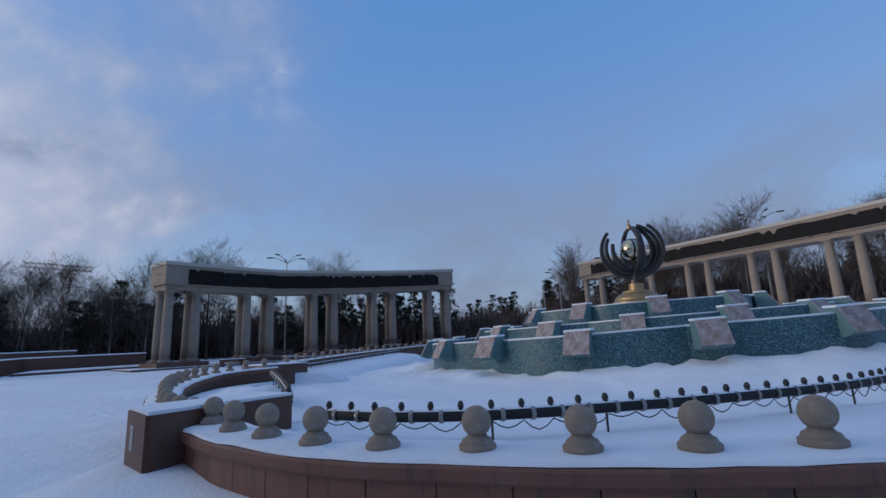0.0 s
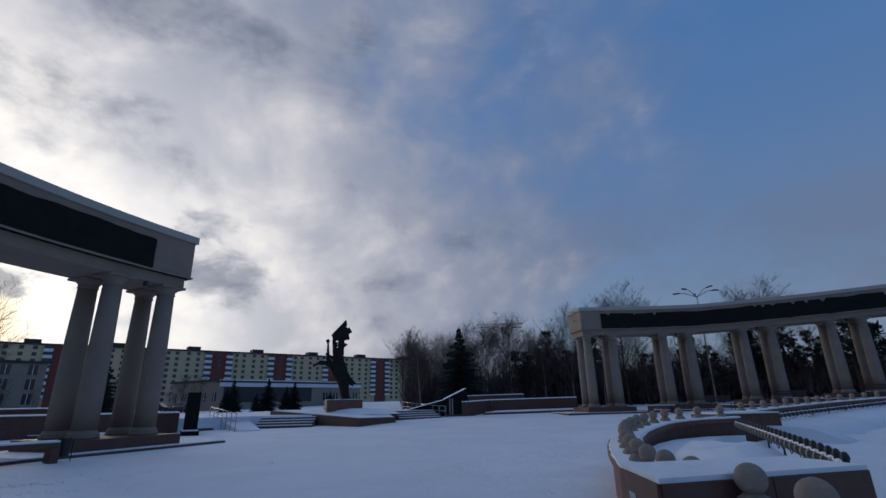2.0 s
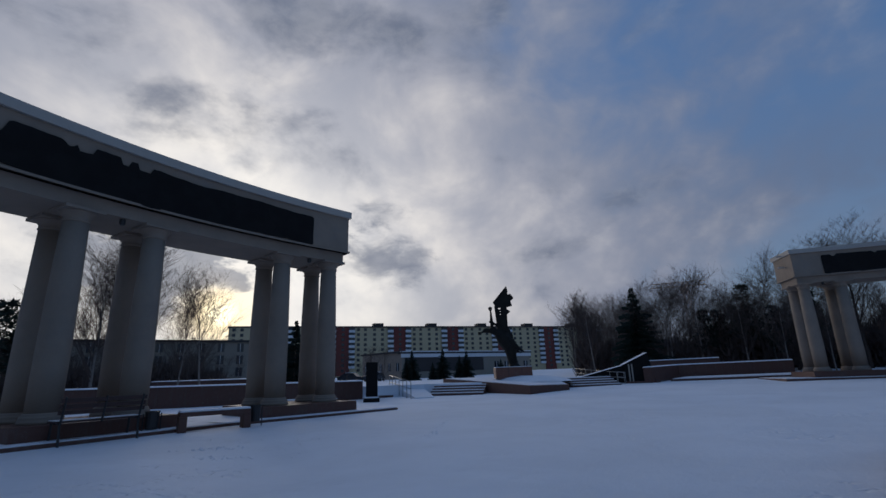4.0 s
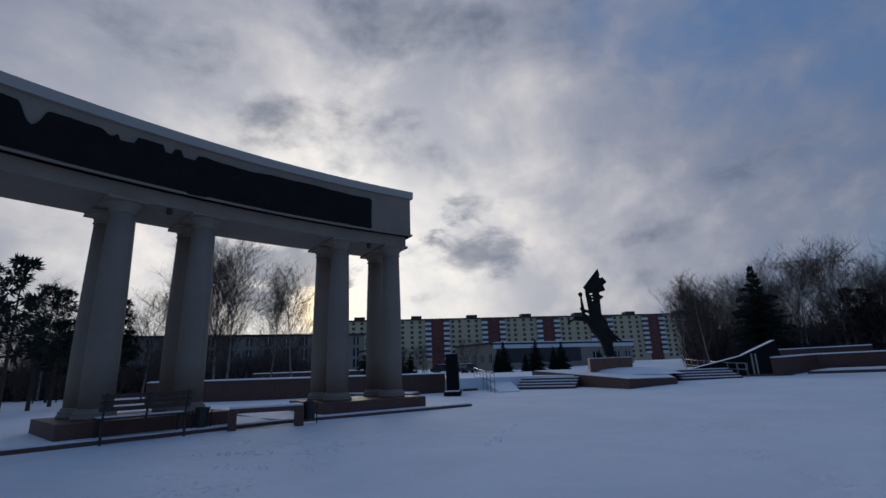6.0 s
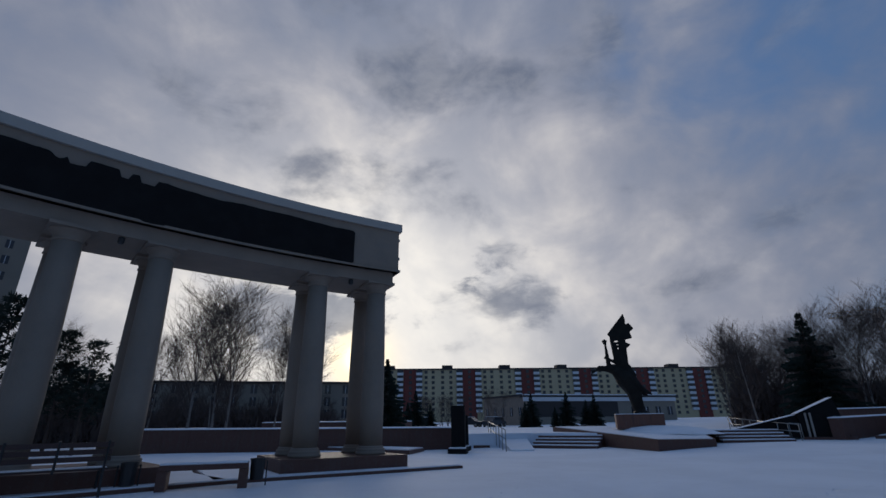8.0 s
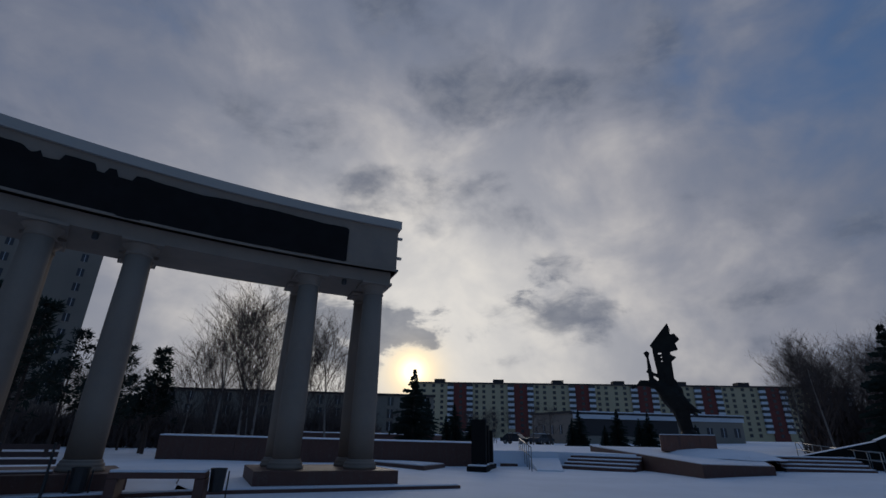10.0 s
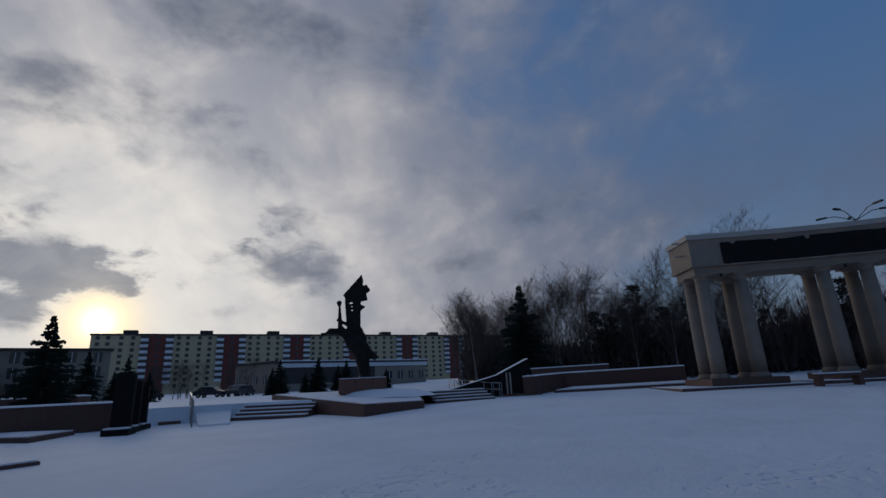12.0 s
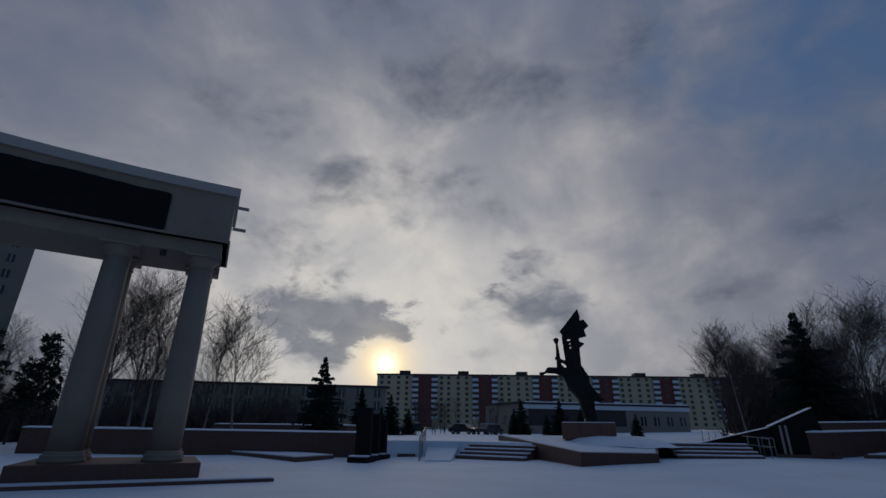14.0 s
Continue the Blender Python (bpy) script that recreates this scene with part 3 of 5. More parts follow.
def ring_wall(name, points, balls, label, z_of=lambda p: 0.0, far=False, slab=0.55):
    line = curve_through([(x, y, 0) for x, y in points], 0.22)
    for p in line:
        p.z = z_of(p)
    w_ob = thing(name, label, "low wall", kind="structure")
    wide = 0.42
    part("core", sweep(line, [(-wide, -0.3), (0.0, -0.3), (0.0, WALL_TOP - 0.1), (-wide, WALL_TOP - 0.1)]), GRANITE_DARK, w_ob)
    part("coping", sweep(line, [(-wide - 0.04, WALL_TOP - 0.095), (0.07, WALL_TOP - 0.095), (0.08, WALL_TOP - 0.08), (0.08, WALL_TOP - 0.02), (0.065, WALL_TOP - 0.004), (-wide - 0.04, WALL_TOP - 0.004)]), GRANITE, w_ob, "red granite coping")
    snow_sec = [(-wide - 0.03, WALL_TOP - 0.003), (0.055, WALL_TOP - 0.003), (0.04, WALL_TOP + 0.018), (-0.1, WALL_TOP + 0.03), (-wide, WALL_TOP + 0.03)]
    cap = sweep(line, snow_sec)
    for v in cap.verts:
        v.co += Vector((noise.noise(v.co * 3.1), noise.noise(v.co * 3.1 + Vector((9, 0, 0))), 0.35 * abs(noise.noise(v.co * 4.0)))) * 0.035
    part("wall_snow", cap, SNOW_CAP, w_ob, "smooth snow lying on the coping")
    if not far:
        k = max(2, round(slab / 0.22))
        for i in range(0, len(line) - 1, k):
            seg = line[i:i + k + 1]
            if len(seg) < 2:
                continue
            a, b = seg[0].copy(), seg[-1].copy()
            d = (b - a).normalized() * 0.004
            seg = [a + d] + seg[1:-1] + [b - d]
            part("facing_slab", sweep(seg, [(0.002, -0.25), (0.028, -0.25), (0.028, WALL_TOP - 0.1), (0.002, WALL_TOP - 0.1)]), GRANITE, w_ob)
    run, nxt = 0.0, balls[0]
    for a, b in zip(line, line[1:]):
        d = b - a
        while nxt <= run + d.length:
            ball_at(a.lerp(b, (nxt - run) / d.length) + Vector((-d.y, d.x, 0)).normalized() * 0.19 + Vector((0, 0, WALL_TOP + 0.012)))
            nxt += balls[1]
        run += d.length
    return w_ob


# the wall nearest the walker, walked so that its outside lies to the right of the way
ring_wall("ring_wall_near", [(-0.37, 4.95), (-0.06, 4.11), (0.23, 3.58), (0.53, 3.1), (0.9, 2.68), (1.32, 2.34), (1.77, 1.95), (2.28, 1.62), (2.87, 1.31), (3.54, 1.04), (4.58, 0.79), (6.5, 0.66), (9.54, 0.91), (13.06, 2.02)], (0.15, 0.624),
          "curved low wall faced with red granite slabs, snow on its coping", z_of=lambda p: 0.06 + 0.02 * (min(p.x, 5.0) - 1.4))
ring_wall("ring_wall_middle", [(0.44, 14.93), (-0.49, 14.34), (-1.14, 13.36), (-1.47, 12.15), (-1.61, 10.63), (-1.48, 9.06), (-1.13, 7.34), (-0.79, 6.33), (-0.59, 5.87)], (0.3, 0.60),
          "curved low granite wall carrying a row of stone balls", z_of=lambda p: -0.02 + 0.036 * max(-1.0, p.y - 8))
ring_wall("ring_wall_far", [(13.7, 35.3), (8.55, 30.6), (4.95, 26.3), (2.25, 21.6), (0.5, 17.7)], (0.4, 1.0), "far low granite wall with small stone balls",
          z_of=lambda p: 0.24 + 0.04 * max(0.0, p.x - 0.4), far=True)


def pier(corners, z, high, label, sticker=False):
    """A block on four corners, walked round from the one nearest the walker."""
    p = thing("wall_pier", label, "wall pier", kind="structure")
    q = [Vector((x, y, 0)) for x, y in corners]
    mid = sum(q, Vector()) / 4
    part("block", polygon_slab(corners, -0.4, z + high - 0.02), GRANITE_DARK, p)
    for a, b in zip(q, q[1:] + q[:1]):
        d = (b - a).normalized()
        n = Vector((d.y, -d.x, 0))
        count = max(1, round((b - a).length / 0.8))
        for i in range(count):
            u, v = a.lerp(b, i / count) + d * 0.004, a.lerp(b, (i + 1) / count) - d * 0.004
            part("facing_slab", polygon_slab([tuple(c[:2]) for c in (u + n * 0.022, v + n * 0.022, v + n * 0.001, u + n * 0.001)], -0.4, z + high - 0.022), GRANITE_DARK, p)
    part("pier_snow", polygon_slab([tuple((mid + (c - mid) * 1.012)[:2]) for c in q], z + high - 0.019, z + high + 0.012), SNOW_CAP, p, "thin snow on the pier's top")
    if sticker:
        d = (q[3] - q[0]).normalized()
        n = Vector((-d.y, d.x, 0))
        m = Matrix.Translation(q[0] + d * 0.42 + n * 0.024) @ Matrix.Rotation(math.atan2(d.y, d.x), 4, "Z")
        part("notice", boxed(0, 0.0, 0.46, 0.13, 0.004, 0.68), GREY_PAPER, p, "small weathered paper notice", at=m)
        for k in range(5):
            part("notice_line", boxed(0.02, 0.005, 0.49 + 0.036 * k, 0.11, 0.007, 0.497 + 0.036 * k), GREY_WALL, p, at=m)


drift = curve_through([(-1.09, 6.37, -0.1), (-1.01, 5.75, 0.02), (-0.66, 4.69, 0.08), (-0.2, 4.43, 0.08), (0.38, 3.37, 0.06), (1.0, 2.5, 0.03), (1.75, 1.85, 0), (2.8, 1.2, 0), (4.4, 0.8, 0)], 0.3)
tagged(part("snow_drift", sweep(drift, [(-0.25, -0.2), (-0.25, 0.26), (0.05, 0.25), (0.30, 0.19), (0.65, 0.09), (1.05, 0.0), (1.5, -0.12), (1.5, -0.2)]), SNOW, smooth=True), "snow drifted against the foot of the ring wall", "snow", kind="structure")
pier([(-0.63, 4.62), (0.6, 5.63), (0.22, 6.08), (-0.92, 5.31)], 0.0, 0.82, "low dark granite pier with a paper notice, snow on top", True)
pier([(0.2, 14.6), (1.53, 15.5), (0.98, 16.13), (-0.34, 15.23)], 0.26, 0.66, "low dark granite pier between two wall curves")


# ---- basin snow, pipes, fountain ----
HUB = Vector((13.72, 14.22, 0))


def basin():
    bm = bmesh.new()
    count = 260

    def heap(x, y, r):
        v = Vector((x, y, 0))
        lumps = 0.10 * noise.noise(v * 0.45) + 0.05 * noise.noise(v * 1.4 + Vector((0, 0, 5))) + 0.045 * abs(noise.noise(v * 2.9)) + 0.02 * noise.noise(v * 6.0)
        foot = step01(10.4 - r, 0, 1.9)
        ragged = step01(9.6 - r, 0, 1.2) * 0.12 * noise.noise(v * 1.9 + Vector((3, 1, 7)))
        return 0.33 + foot * max(0.08, 0.78 + 0.0787 * (x - HUB.x)) + lumps + ragged

    radii = [0.5, 4, 5.5, 6.2, 6.6] + [6.8 + 0.22 * k for k in range(28)]
    rings = []
    for r in radii:
        ring = []
        for i in range(count):
            x, y = HUB.x + r * math.cos(2 * math.pi * i / count), HUB.y + r * math.sin(2 * math.pi * i / count)
            ring.append(bm.verts.new((x, y, heap(x, y, r))))
        rings.append((r, ring))
    for (_, a), (_, b) in zip(rings, rings[1:]):
        for i in range(count):
            bm.faces.new((a[i], b[i], b[(i + 1) % count], a[(i + 1) % count]))
    # out to the wall, which bulges in petals
    last = rings[-1][1]
    edge = []
    for i in range(count):
        a = 2 * math.pi * i / count
        edge.append(bm.verts.new((HUB.x + 14.0 * math.cos(a), HUB.y + 14.0 * math.sin(a), 0.05)))
    for i in range(count):
        bm.faces.new((last[i], edge[i], edge[(i + 1) % count], last[(i + 1) % count]))
    bm.normal_update()
    return tagged(part("basin_snow", bm, SNOW, smooth=True), "deep wind-blown snow filling the fountain basin", "snow", kind="structure")


basin()


def petal_snow(name, points, z):
    bm = polygon_slab([(x, y) for x, y in points], -0.2, z)
    return tagged(part(name, bm, SNOW), "snow lying between the ring wall and the basin", "snow", kind="structure")


petal_snow("petal_snow_near", [(0.08, 5.29), (0.5, 4.26), (0.91, 3.55), (1.46, 2.86), (2.1, 2.3), (3.0, 1.75), (4.6, 1.35), (6.5, 1.2), (9.0, 1.5), (9.0, 3.0), (5.5, 3.6), (3.3, 4.9), (2.0, 5.9), (0.67, 6.67)], 0.44)
petal_snow("petal_snow_middle", [(0.68, 14.51), (-0.08, 14.01), (-0.73, 13.03), (-1.02, 11.91), (-1.18, 10.55), (-1.06, 8.98), (-0.73, 7.41), (-0.43, 6.48), (-0.05, 5.94), (1.7, 6.03), (0.74, 7.55), (0.04, 9.5), (-0.2, 11.87), (0.18, 14.09)], 0.46)

mound = bmesh.new()
rows = []
for k, (spread_k, up) in enumerate(((1.0, -0.02), (0.8, 0.07), (0.55, 0.13), (0.3, 0.16))):
    rows.append([])
    for i in range(40):
        a = 2 * math.pi * i / 40
        p = Vector((0.02 + 0.78 * spread_k * math.cos(a), 9.3 + 2.7 * spread_k * math.sin(a), 0.48 + up))
        p.z += 0.10 * noise.noise(p * 2.1) * (k > 0)
        rows[-1].append(mound.verts.new(p))
for low, high in zip(rows, rows[1:]):
    for i in range(40):
        mound.faces.new((low[i], low[(i + 1) % 40], high[(i + 1) % 40], high[i]))
mound.faces.new(rows[-1])
tagged(part("snow_mound", mound, SNOW, smooth=True), "lumpy snow heaped behind the curved ball wall", "snow", kind="structure")

NOZZLE = mesh_of(lathe([(0.024, -0.02), (0.024, 0.03), (0.032, 0.035), (0.030, 0.06), (0.018, 0.085), (0.006, 0.09)], 8), "nozzle", IRON)
CLAMP = mesh_of(lathe([(0.060, -0.02), (0.063, -0.01), (0.063, 0.01), (0.060, 0.02)], 12), "clamp", STEEL)


def pipe(points, label, z=0.60, step=0.28):
    line = curve_through([(*q, z)[:3] for q in points], step)
    p = thing("fountain_pipe", label, "water pipe", group="pipes in the fountain basin")
    part("tube", tube(line, 0.05, 10), RUBBER, p, smooth=True)
    part("pipe_snow", sweep(line, [(-0.03, 0.045), (0.03, 0.045), (0.015, 0.062), (-0.015, 0.062)]), SNOW_CAP, p)
    cable = []
    for i, (a, b) in enumerate(zip(line, line[1:])):
        d = (b - a).normalized()
        side = Vector((d.y, -d.x, 0))
        ang = math.atan2(d.y, d.x)
        part("nozzle", NOZZLE, None, p, at=Matrix.Translation(a + Vector((0, 0, 0.045))))
        part("clamp", CLAMP, None, p, at=Matrix.Translation(a + d * 0.1) @ Matrix.Rotation(ang, 4, "Z") @ Matrix.Rotation(math.pi / 2, 4, "Y"))
        if i % 4 == 2:
            part("stand", rod(bmesh.new(), a - Vector((0, 0, 0.4)), a - Vector((0, 0, 0.03)), 0.012), IRON, p)
        for k in range(4):
            sag = lambda t: -0.05 - 0.09 * math.sin(math.pi * t) * (0.4 + 0.6 * ((i * 7) % 5) / 4)
            cable.append(a.lerp(b, k / 4) + side * 0.05 + Vector((0, 0, sag(k / 4))))
    part("cable", tube(cable, 0.006, 4), RUBBER, p, "thin black hanging cable")


pipe([(0.93, 4.75), (1.49, 4.18), (2.4, 3.73), (3.46, 3.54), (4.69, 3.4), (6.8, 3.4), (9.16, 3.9)], "black basin pipe with small upright nozzles over snow", 0.66)
pipe([(0.59, 6.05), (0.61, 7.08), (0.57, 9.85), (0.45, 13.56)], "black basin pipe beside the pier, nozzles up", 0.74)
FAR_PIPE = [(0.95, 15.3, 0.76), (2.3, 18.7, 0.78), (4.3, 22.8, 0.83), (8.1, 28.8, 1.0)]
bank = sweep(curve_through(FAR_PIPE, 0.35), [(-2.2, -1.6), (2.2, -1.6), (2.2, -0.62), (1.1, -0.22), (0.0, -0.11), (-1.1, -0.18), (-2.2, -0.5)])
for v in bank.verts:
    v.co.z += 0.06 * noise.noise(v.co * 1.3)
tagged(part("snow_bank", bank, SNOW, smooth=True), "snow banked up under the far basin pipe", "snow", kind="structure")
pipe(FAR_PIPE, "far black basin pipe with nozzles over snow", 0.74, 0.4)


def leaning(degrees_up, lift):
    """The tiers lean, higher on their eastern side."""
    return Matrix.Translation(HUB + Vector((0, 0, lift))) @ Matrix.Rotation(radians(-degrees_up), 4, "Y") @ Matrix.Translation(-HUB)


def bulge(a, more):
    return 1 + more * max(0.0, math.cos(a - radians(-105))) ** 2


def lobed(radius, lobes, depth, n=180, phase=0.0, more=0.0):
    pts = []
    for i in range(n):
        a = 2 * math.pi * i / n
        r = radius + depth * abs(math.sin(lobes * (a + phase) / 2)) - depth * 0.5
        r *= bulge(a, more)
        pts.append(Vector((HUB.x + r * math.cos(a), HUB.y + r * math.sin(a), 0)))
    return pts


def fountain():
    f = thing("fountain", "three-tiered fountain clad in teal mosaic, snow on its rims", "fountain")
    tiers = [(7.8, -0.6, 1.08, 9, 0.55, 0.1, 0.08), (5.8, 0.2, 1.62, 9, 0.5, 0.45, 0.05), (3.9, 1.0, 2.1, 7, 0.4, 0.2, 0.0)]
    lean = [leaning(3.2, 0.66), leaning(2.6, 0.32), leaning(1.8, 0.30)]
    for (radius, z0, z1, lobes, depth, phase, more), at in zip(tiers, lean):
        line = lobed(radius, lobes, depth, phase=phase, more=more)
        line.reverse()
        t = part("tier_wall", sweep(line, [(0.28, z0), (0.28, z1), (0.0, z1), (0.0, z0)], closed=True), MOSAIC, f, "teal mosaic tier wall", at=at)
        part("rim_snow", sweep(line, [(0.02, z1 + 0.001), (0.02, z1 + 0.035), (0.26, z1 + 0.035), (0.26, z1 + 0.001)], closed=True), SNOW_CAP, t, "snow on the rim")
        fill = bmesh.new()
        fill.faces.new([fill.verts.new((p.x, p.y, z1 - 0.18)) for p in lobed(radius - 0.2, lobes, depth, phase=phase, more=more)])
        part("tier_snow", fill, SNOW, t, "snow filling the tier")
    # sloping spillway boxes
    for (radius, z1, count, phase, size, more), at in zip(((8.05, 1.08, 20, 0.13, 0.62, 0.08), (6.0, 1.62, 16, 0.05, 0.62, 0.05), (4.1, 2.1, 11, 0.2, 0.56, 0.0)), lean):
        h = size * 0.78
        bm = bmesh.new()
        sec = [(-0.25, -h), (0.12, -h), (0.36, -h * 0.82), (0.06, 0.10), (-0.25, 0.10)]
        a_ = [bm.verts.new((x, -size / 2, z)) for x, z in sec]
        b_ = [bm.verts.new((x, size / 2, z)) for x, z in sec]
        for i in range(5):
            bm.faces.new((a_[i], a_[(i + 1) % 5], b_[(i + 1) % 5], b_[i]))
        bm.faces.new(a_)
        bm.faces.new(list(reversed(b_)))
        bmesh.ops.recalc_face_normals(bm, faces=bm.faces)
        body = mesh_of(bm, "spillway", MOSAIC_PLAIN)
        face = bmesh.new()
        add_box(face, -0.02, -size / 2 + 0.015, -0.0, 0.018, size / 2 - 0.015, math.hypot(0.30, 0.1 + h * 0.82) * 0.99)
        tilt = math.atan2(0.30, 0.10 + h * 0.82)
        bmesh.ops.transform(face, matrix=Matrix.Translation((0.36, 0, -h * 0.82)) @ Matrix.Rotation(-tilt, 4, "Y"), verts=face.verts)
        plate = mesh_of(face, "chute_plate", CHUTE)
        cap = mesh_of(boxed(-0.27, -size / 2 - 0.01, 0.101, 0.07, size / 2 + 0.01, 0.15, 0.02), "box_snow", SNOW_CAP)
        for i in range(count):
            a = 2 * math.pi * (i + phase) / count
            r = radius * bulge(a, more)
            m = at @ Matrix.Translation((HUB.x + r * math.cos(a), HUB.y + r * math.sin(a), z1 + 0.01 * (i % 3))) @ Matrix.Rotation(a, 4, "Z")
            s = part("spillway", body, None, f, "sloping chute box dusted with snow", at=m)
            part("chute_plate", plate, None, s)
            part("box_snow", cap, None, s)
    part("dish", lathe([(1.0, 1.6), (0.95, 2.6), (0.85, 2.66), (0.83, 2.74), (0.70, 2.88), (0.55, 2.94), (0.52, 3.02), (0.28, 3.05), (0.27, 3.3), (0.2, 3.31)], 36, at=(HUB.x, HUB.y, 0)), GOLD, f, "dull golden stepped pedestal")
    return f


MOSAIC_PLAIN = surface("worn_teal_paint", (0.10, 0.19, 0.20), 0.6, second=(0.05, 0.14, 0.15), scale=4.0, stain=(0.3, 0.33, 0.34), stain_scale=5.0)
CHUTE = surface("frosted_red_granite", (0.36, 0.31, 0.30), 0.75, second=(0.15, 0.075, 0.055), scale=3.2, amount=0.95, stain=(0.70, 0.70, 0.73), stain_scale=9.0, per_object=0.25)
fountain()


def globe():
    g = thing("globe_sculpture", "dark metal hoops cupping a shiny ball, on the fountain's pedestal", "sculpture", at=Matrix.Translation((HUB.x, HUB.y, 3.3)))
    part("stem", lathe([(0.10, -0.05), (0.09, 0.5), (0.07, 0.95)], 14), IRON, g)
    part("ball", lathe([(0.44 * math.sin(math.pi * k / 18) + 0.004, 1.36 - 0.44 * math.cos(math.pi * k / 18)) for k in range(19)], 28), CHROME, g, "shiny metal ball", smooth=True)
    claws = ((140, 1.13, 43), (153, 0.98, 30), (174, 0.85, 14), (-42, 1.13, 55), (-28, 1.0, 74), (-12, 0.9, 82), (70, 0.86, 90), (250, 0.86, 90), (22, 0.92, 86))
    for turn, radius, reach in claws:
        a = radians(turn)
        bm = bmesh.new()
        pts = []
        for i in range(17):
            t = radians(-92 + i * (92 + reach) / 16)
            pts.append((radius * math.cos(t), 1.36 + radius * math.sin(t), 0.15 * (1 - 0.6 * abs(i / 16 - 0.45) * 2)))
        rings = []
        for i, (x, z, s) in enumerate(pts):
            (xa, za, _), (xb, zb, _) = pts[max(i - 1, 0)], pts[min(i + 1, len(pts) - 1)]
            d = Vector((xb - xa, 0, zb - za)).normalized()
            nrm = Vector((-d.z, 0, d.x))
            rings.append([bm.verts.new(Vector((x, 0, z)) + nrm * (0.05 + 0.25 * s) * v + Vector((0, s * 0.85 * u, 0))) for u, v in ((-1, -0.6), (-0.6, -1), (0.6, -1), (1, -0.6), (1, 0.6), (0.6, 1), (-0.6, 1), (-1, 0.6))])
        for a_, b_ in zip(rings, rings[1:]):
            for i in range(8):
                bm.faces.new((a_[i], a_[(i + 1) % 8], b_[(i + 1) % 8], b_[i]))
        bm.faces.new(rings[0])
        bm.faces.new(rings[-1])
        bmesh.ops.recalc_face_normals(bm, faces=bm.faces)
        part("hoop", bm, IRON, g, at=Matrix.Rotation(a, 4, "Z"))
    part("finial", lathe([(0.10, 2.20), (0.10, 2.30), (0.05, 2.38), (0.03, 2.50), (0.06, 2.52), (0.01, 2.57)], 12), GOLD, g)
    return g


globe()


# ---- square: monument, steps, walls ----
TERRACE = 0.80


def terrace():
    pts = [(-26.2, 20.3), (-24.3, 23.4), (-21.1, 25.6), (-20.1, 32.3), (-16.6, 35.5), (-15.4, 40.1), (-9.2, 43.7), (-9.1, 45.5), (-62, 170), (-200, 330), (-700, 600), (-900, 200), (-500, 0), (-70, 12), (-39.8, 9.0), (-31.3, 5.9)]
    tagged(part("terrace", polygon_slab(pts, -1.0, TERRACE), SNOW), "snow-covered upper terrace behind the low walls", "ground", kind="structure")


terrace()


def low_wall(name, points, high, wide, label, material, slab=1.2):
    ob = thing(name, label, "low wall", kind="structure")
    n = 0
    for a, b in zip(points, points[1:]):
        a, b = Vector((*a, ground_z(*a))), Vector((*b, ground_z(*b)))
        pieces = max(1, round((b - a).length / slab))
        d = (b - a).normalized() * 0.004
        for i in range(pieces):
            p, q = a.lerp(b, i / pieces) + d, a.lerp(b, (i + 1) / pieces) - d
            part("facing_slab", sweep([p, q], [(0.0, -0.4), (0.03, -0.4), (0.03, high - 0.05), (0.0, high - 0.05)]), material, ob)
    line = [Vector((*p, ground_z(*p))) for p in points]
    part("core", sweep(line, [(-wide, -0.4), (-0.001, -0.4), (-0.001, high - 0.05), (-wide, high - 0.05)]), material, ob)
    part("coping", sweep(line, [(-wide - 0.04, high - 0.049), (0.06, high - 0.049), (0.06, high), (-wide - 0.04, high)]), material, ob)
    part("wall_snow", sweep(line, [(-wide - 0.02, high + 0.001), (0.04, high + 0.001), (0.0, high + 0.05), (-wide * 0.5, high + 0.08), (-wide, high + 0.05)]), SNOW_CAP, ob, "snow lying on the coping")
    return ob


low_wall("terrace_wall_left", [(-40.0, 8.6), (-31.0, 5.4), (-26.1, 20.0)], 1.05, 0.5, "low red granite terrace wall topped with snow", GRANITE_DARK)
low_wall("terrace_wall_right", [(-14.9, 35.0), (-14.98, 40.0), (-8.6, 43.5)], 0.98, 0.5, "low red granite terrace wall topped with snow", GRANITE_DARK)
low_wall("planter_wall_left", [(-46.0, 13.4), (-33.5, 20.5)], 1.42, 0.8, "upper red granite planter wall under snow", GRANITE_DARK)
low_wall("planter_wall_right", [(-18.5, 41.4), (-13.4, 44.3)], 1.35, 0.8, "upper red granite planter wall under snow", GRANITE_DARK)


def kerb_path(name, pts, label):
    pts = [(x, y, ground_z(x, y) + 0.14) for x, y in pts]
    ob = part(name, polygon_slab(pts, -0.3, 0.16), GRANITE_DARK)
    tagged(ob, label, "kerb", kind="structure")
    cx, cy = sum(p[0] for p in pts) / len(pts), sum(p[1] for p in pts) / len(pts)
    part("kerb_snow", polygon_slab([(cx + (x - cx) * 0.97, cy + (y - cy) * 0.97, z + 0.04) for x, y, z in pts], 0.1, 0.20), SNOW_CAP, ob)


kerb_path("kerb_slab_left", [(-29.9, 13.2), (-22.6, 15.8), (-25.4, 17.9), (-26.9, 16.8)], "low kerbed slab of snow before the terrace wall")
kerb_path("kerb_slab_right", [(-14.3, 36.5), (-6.06, 40.6), (-7.67, 43.2), (-14.5, 39.8)], "low kerbed slab of snow along the terrace wall")


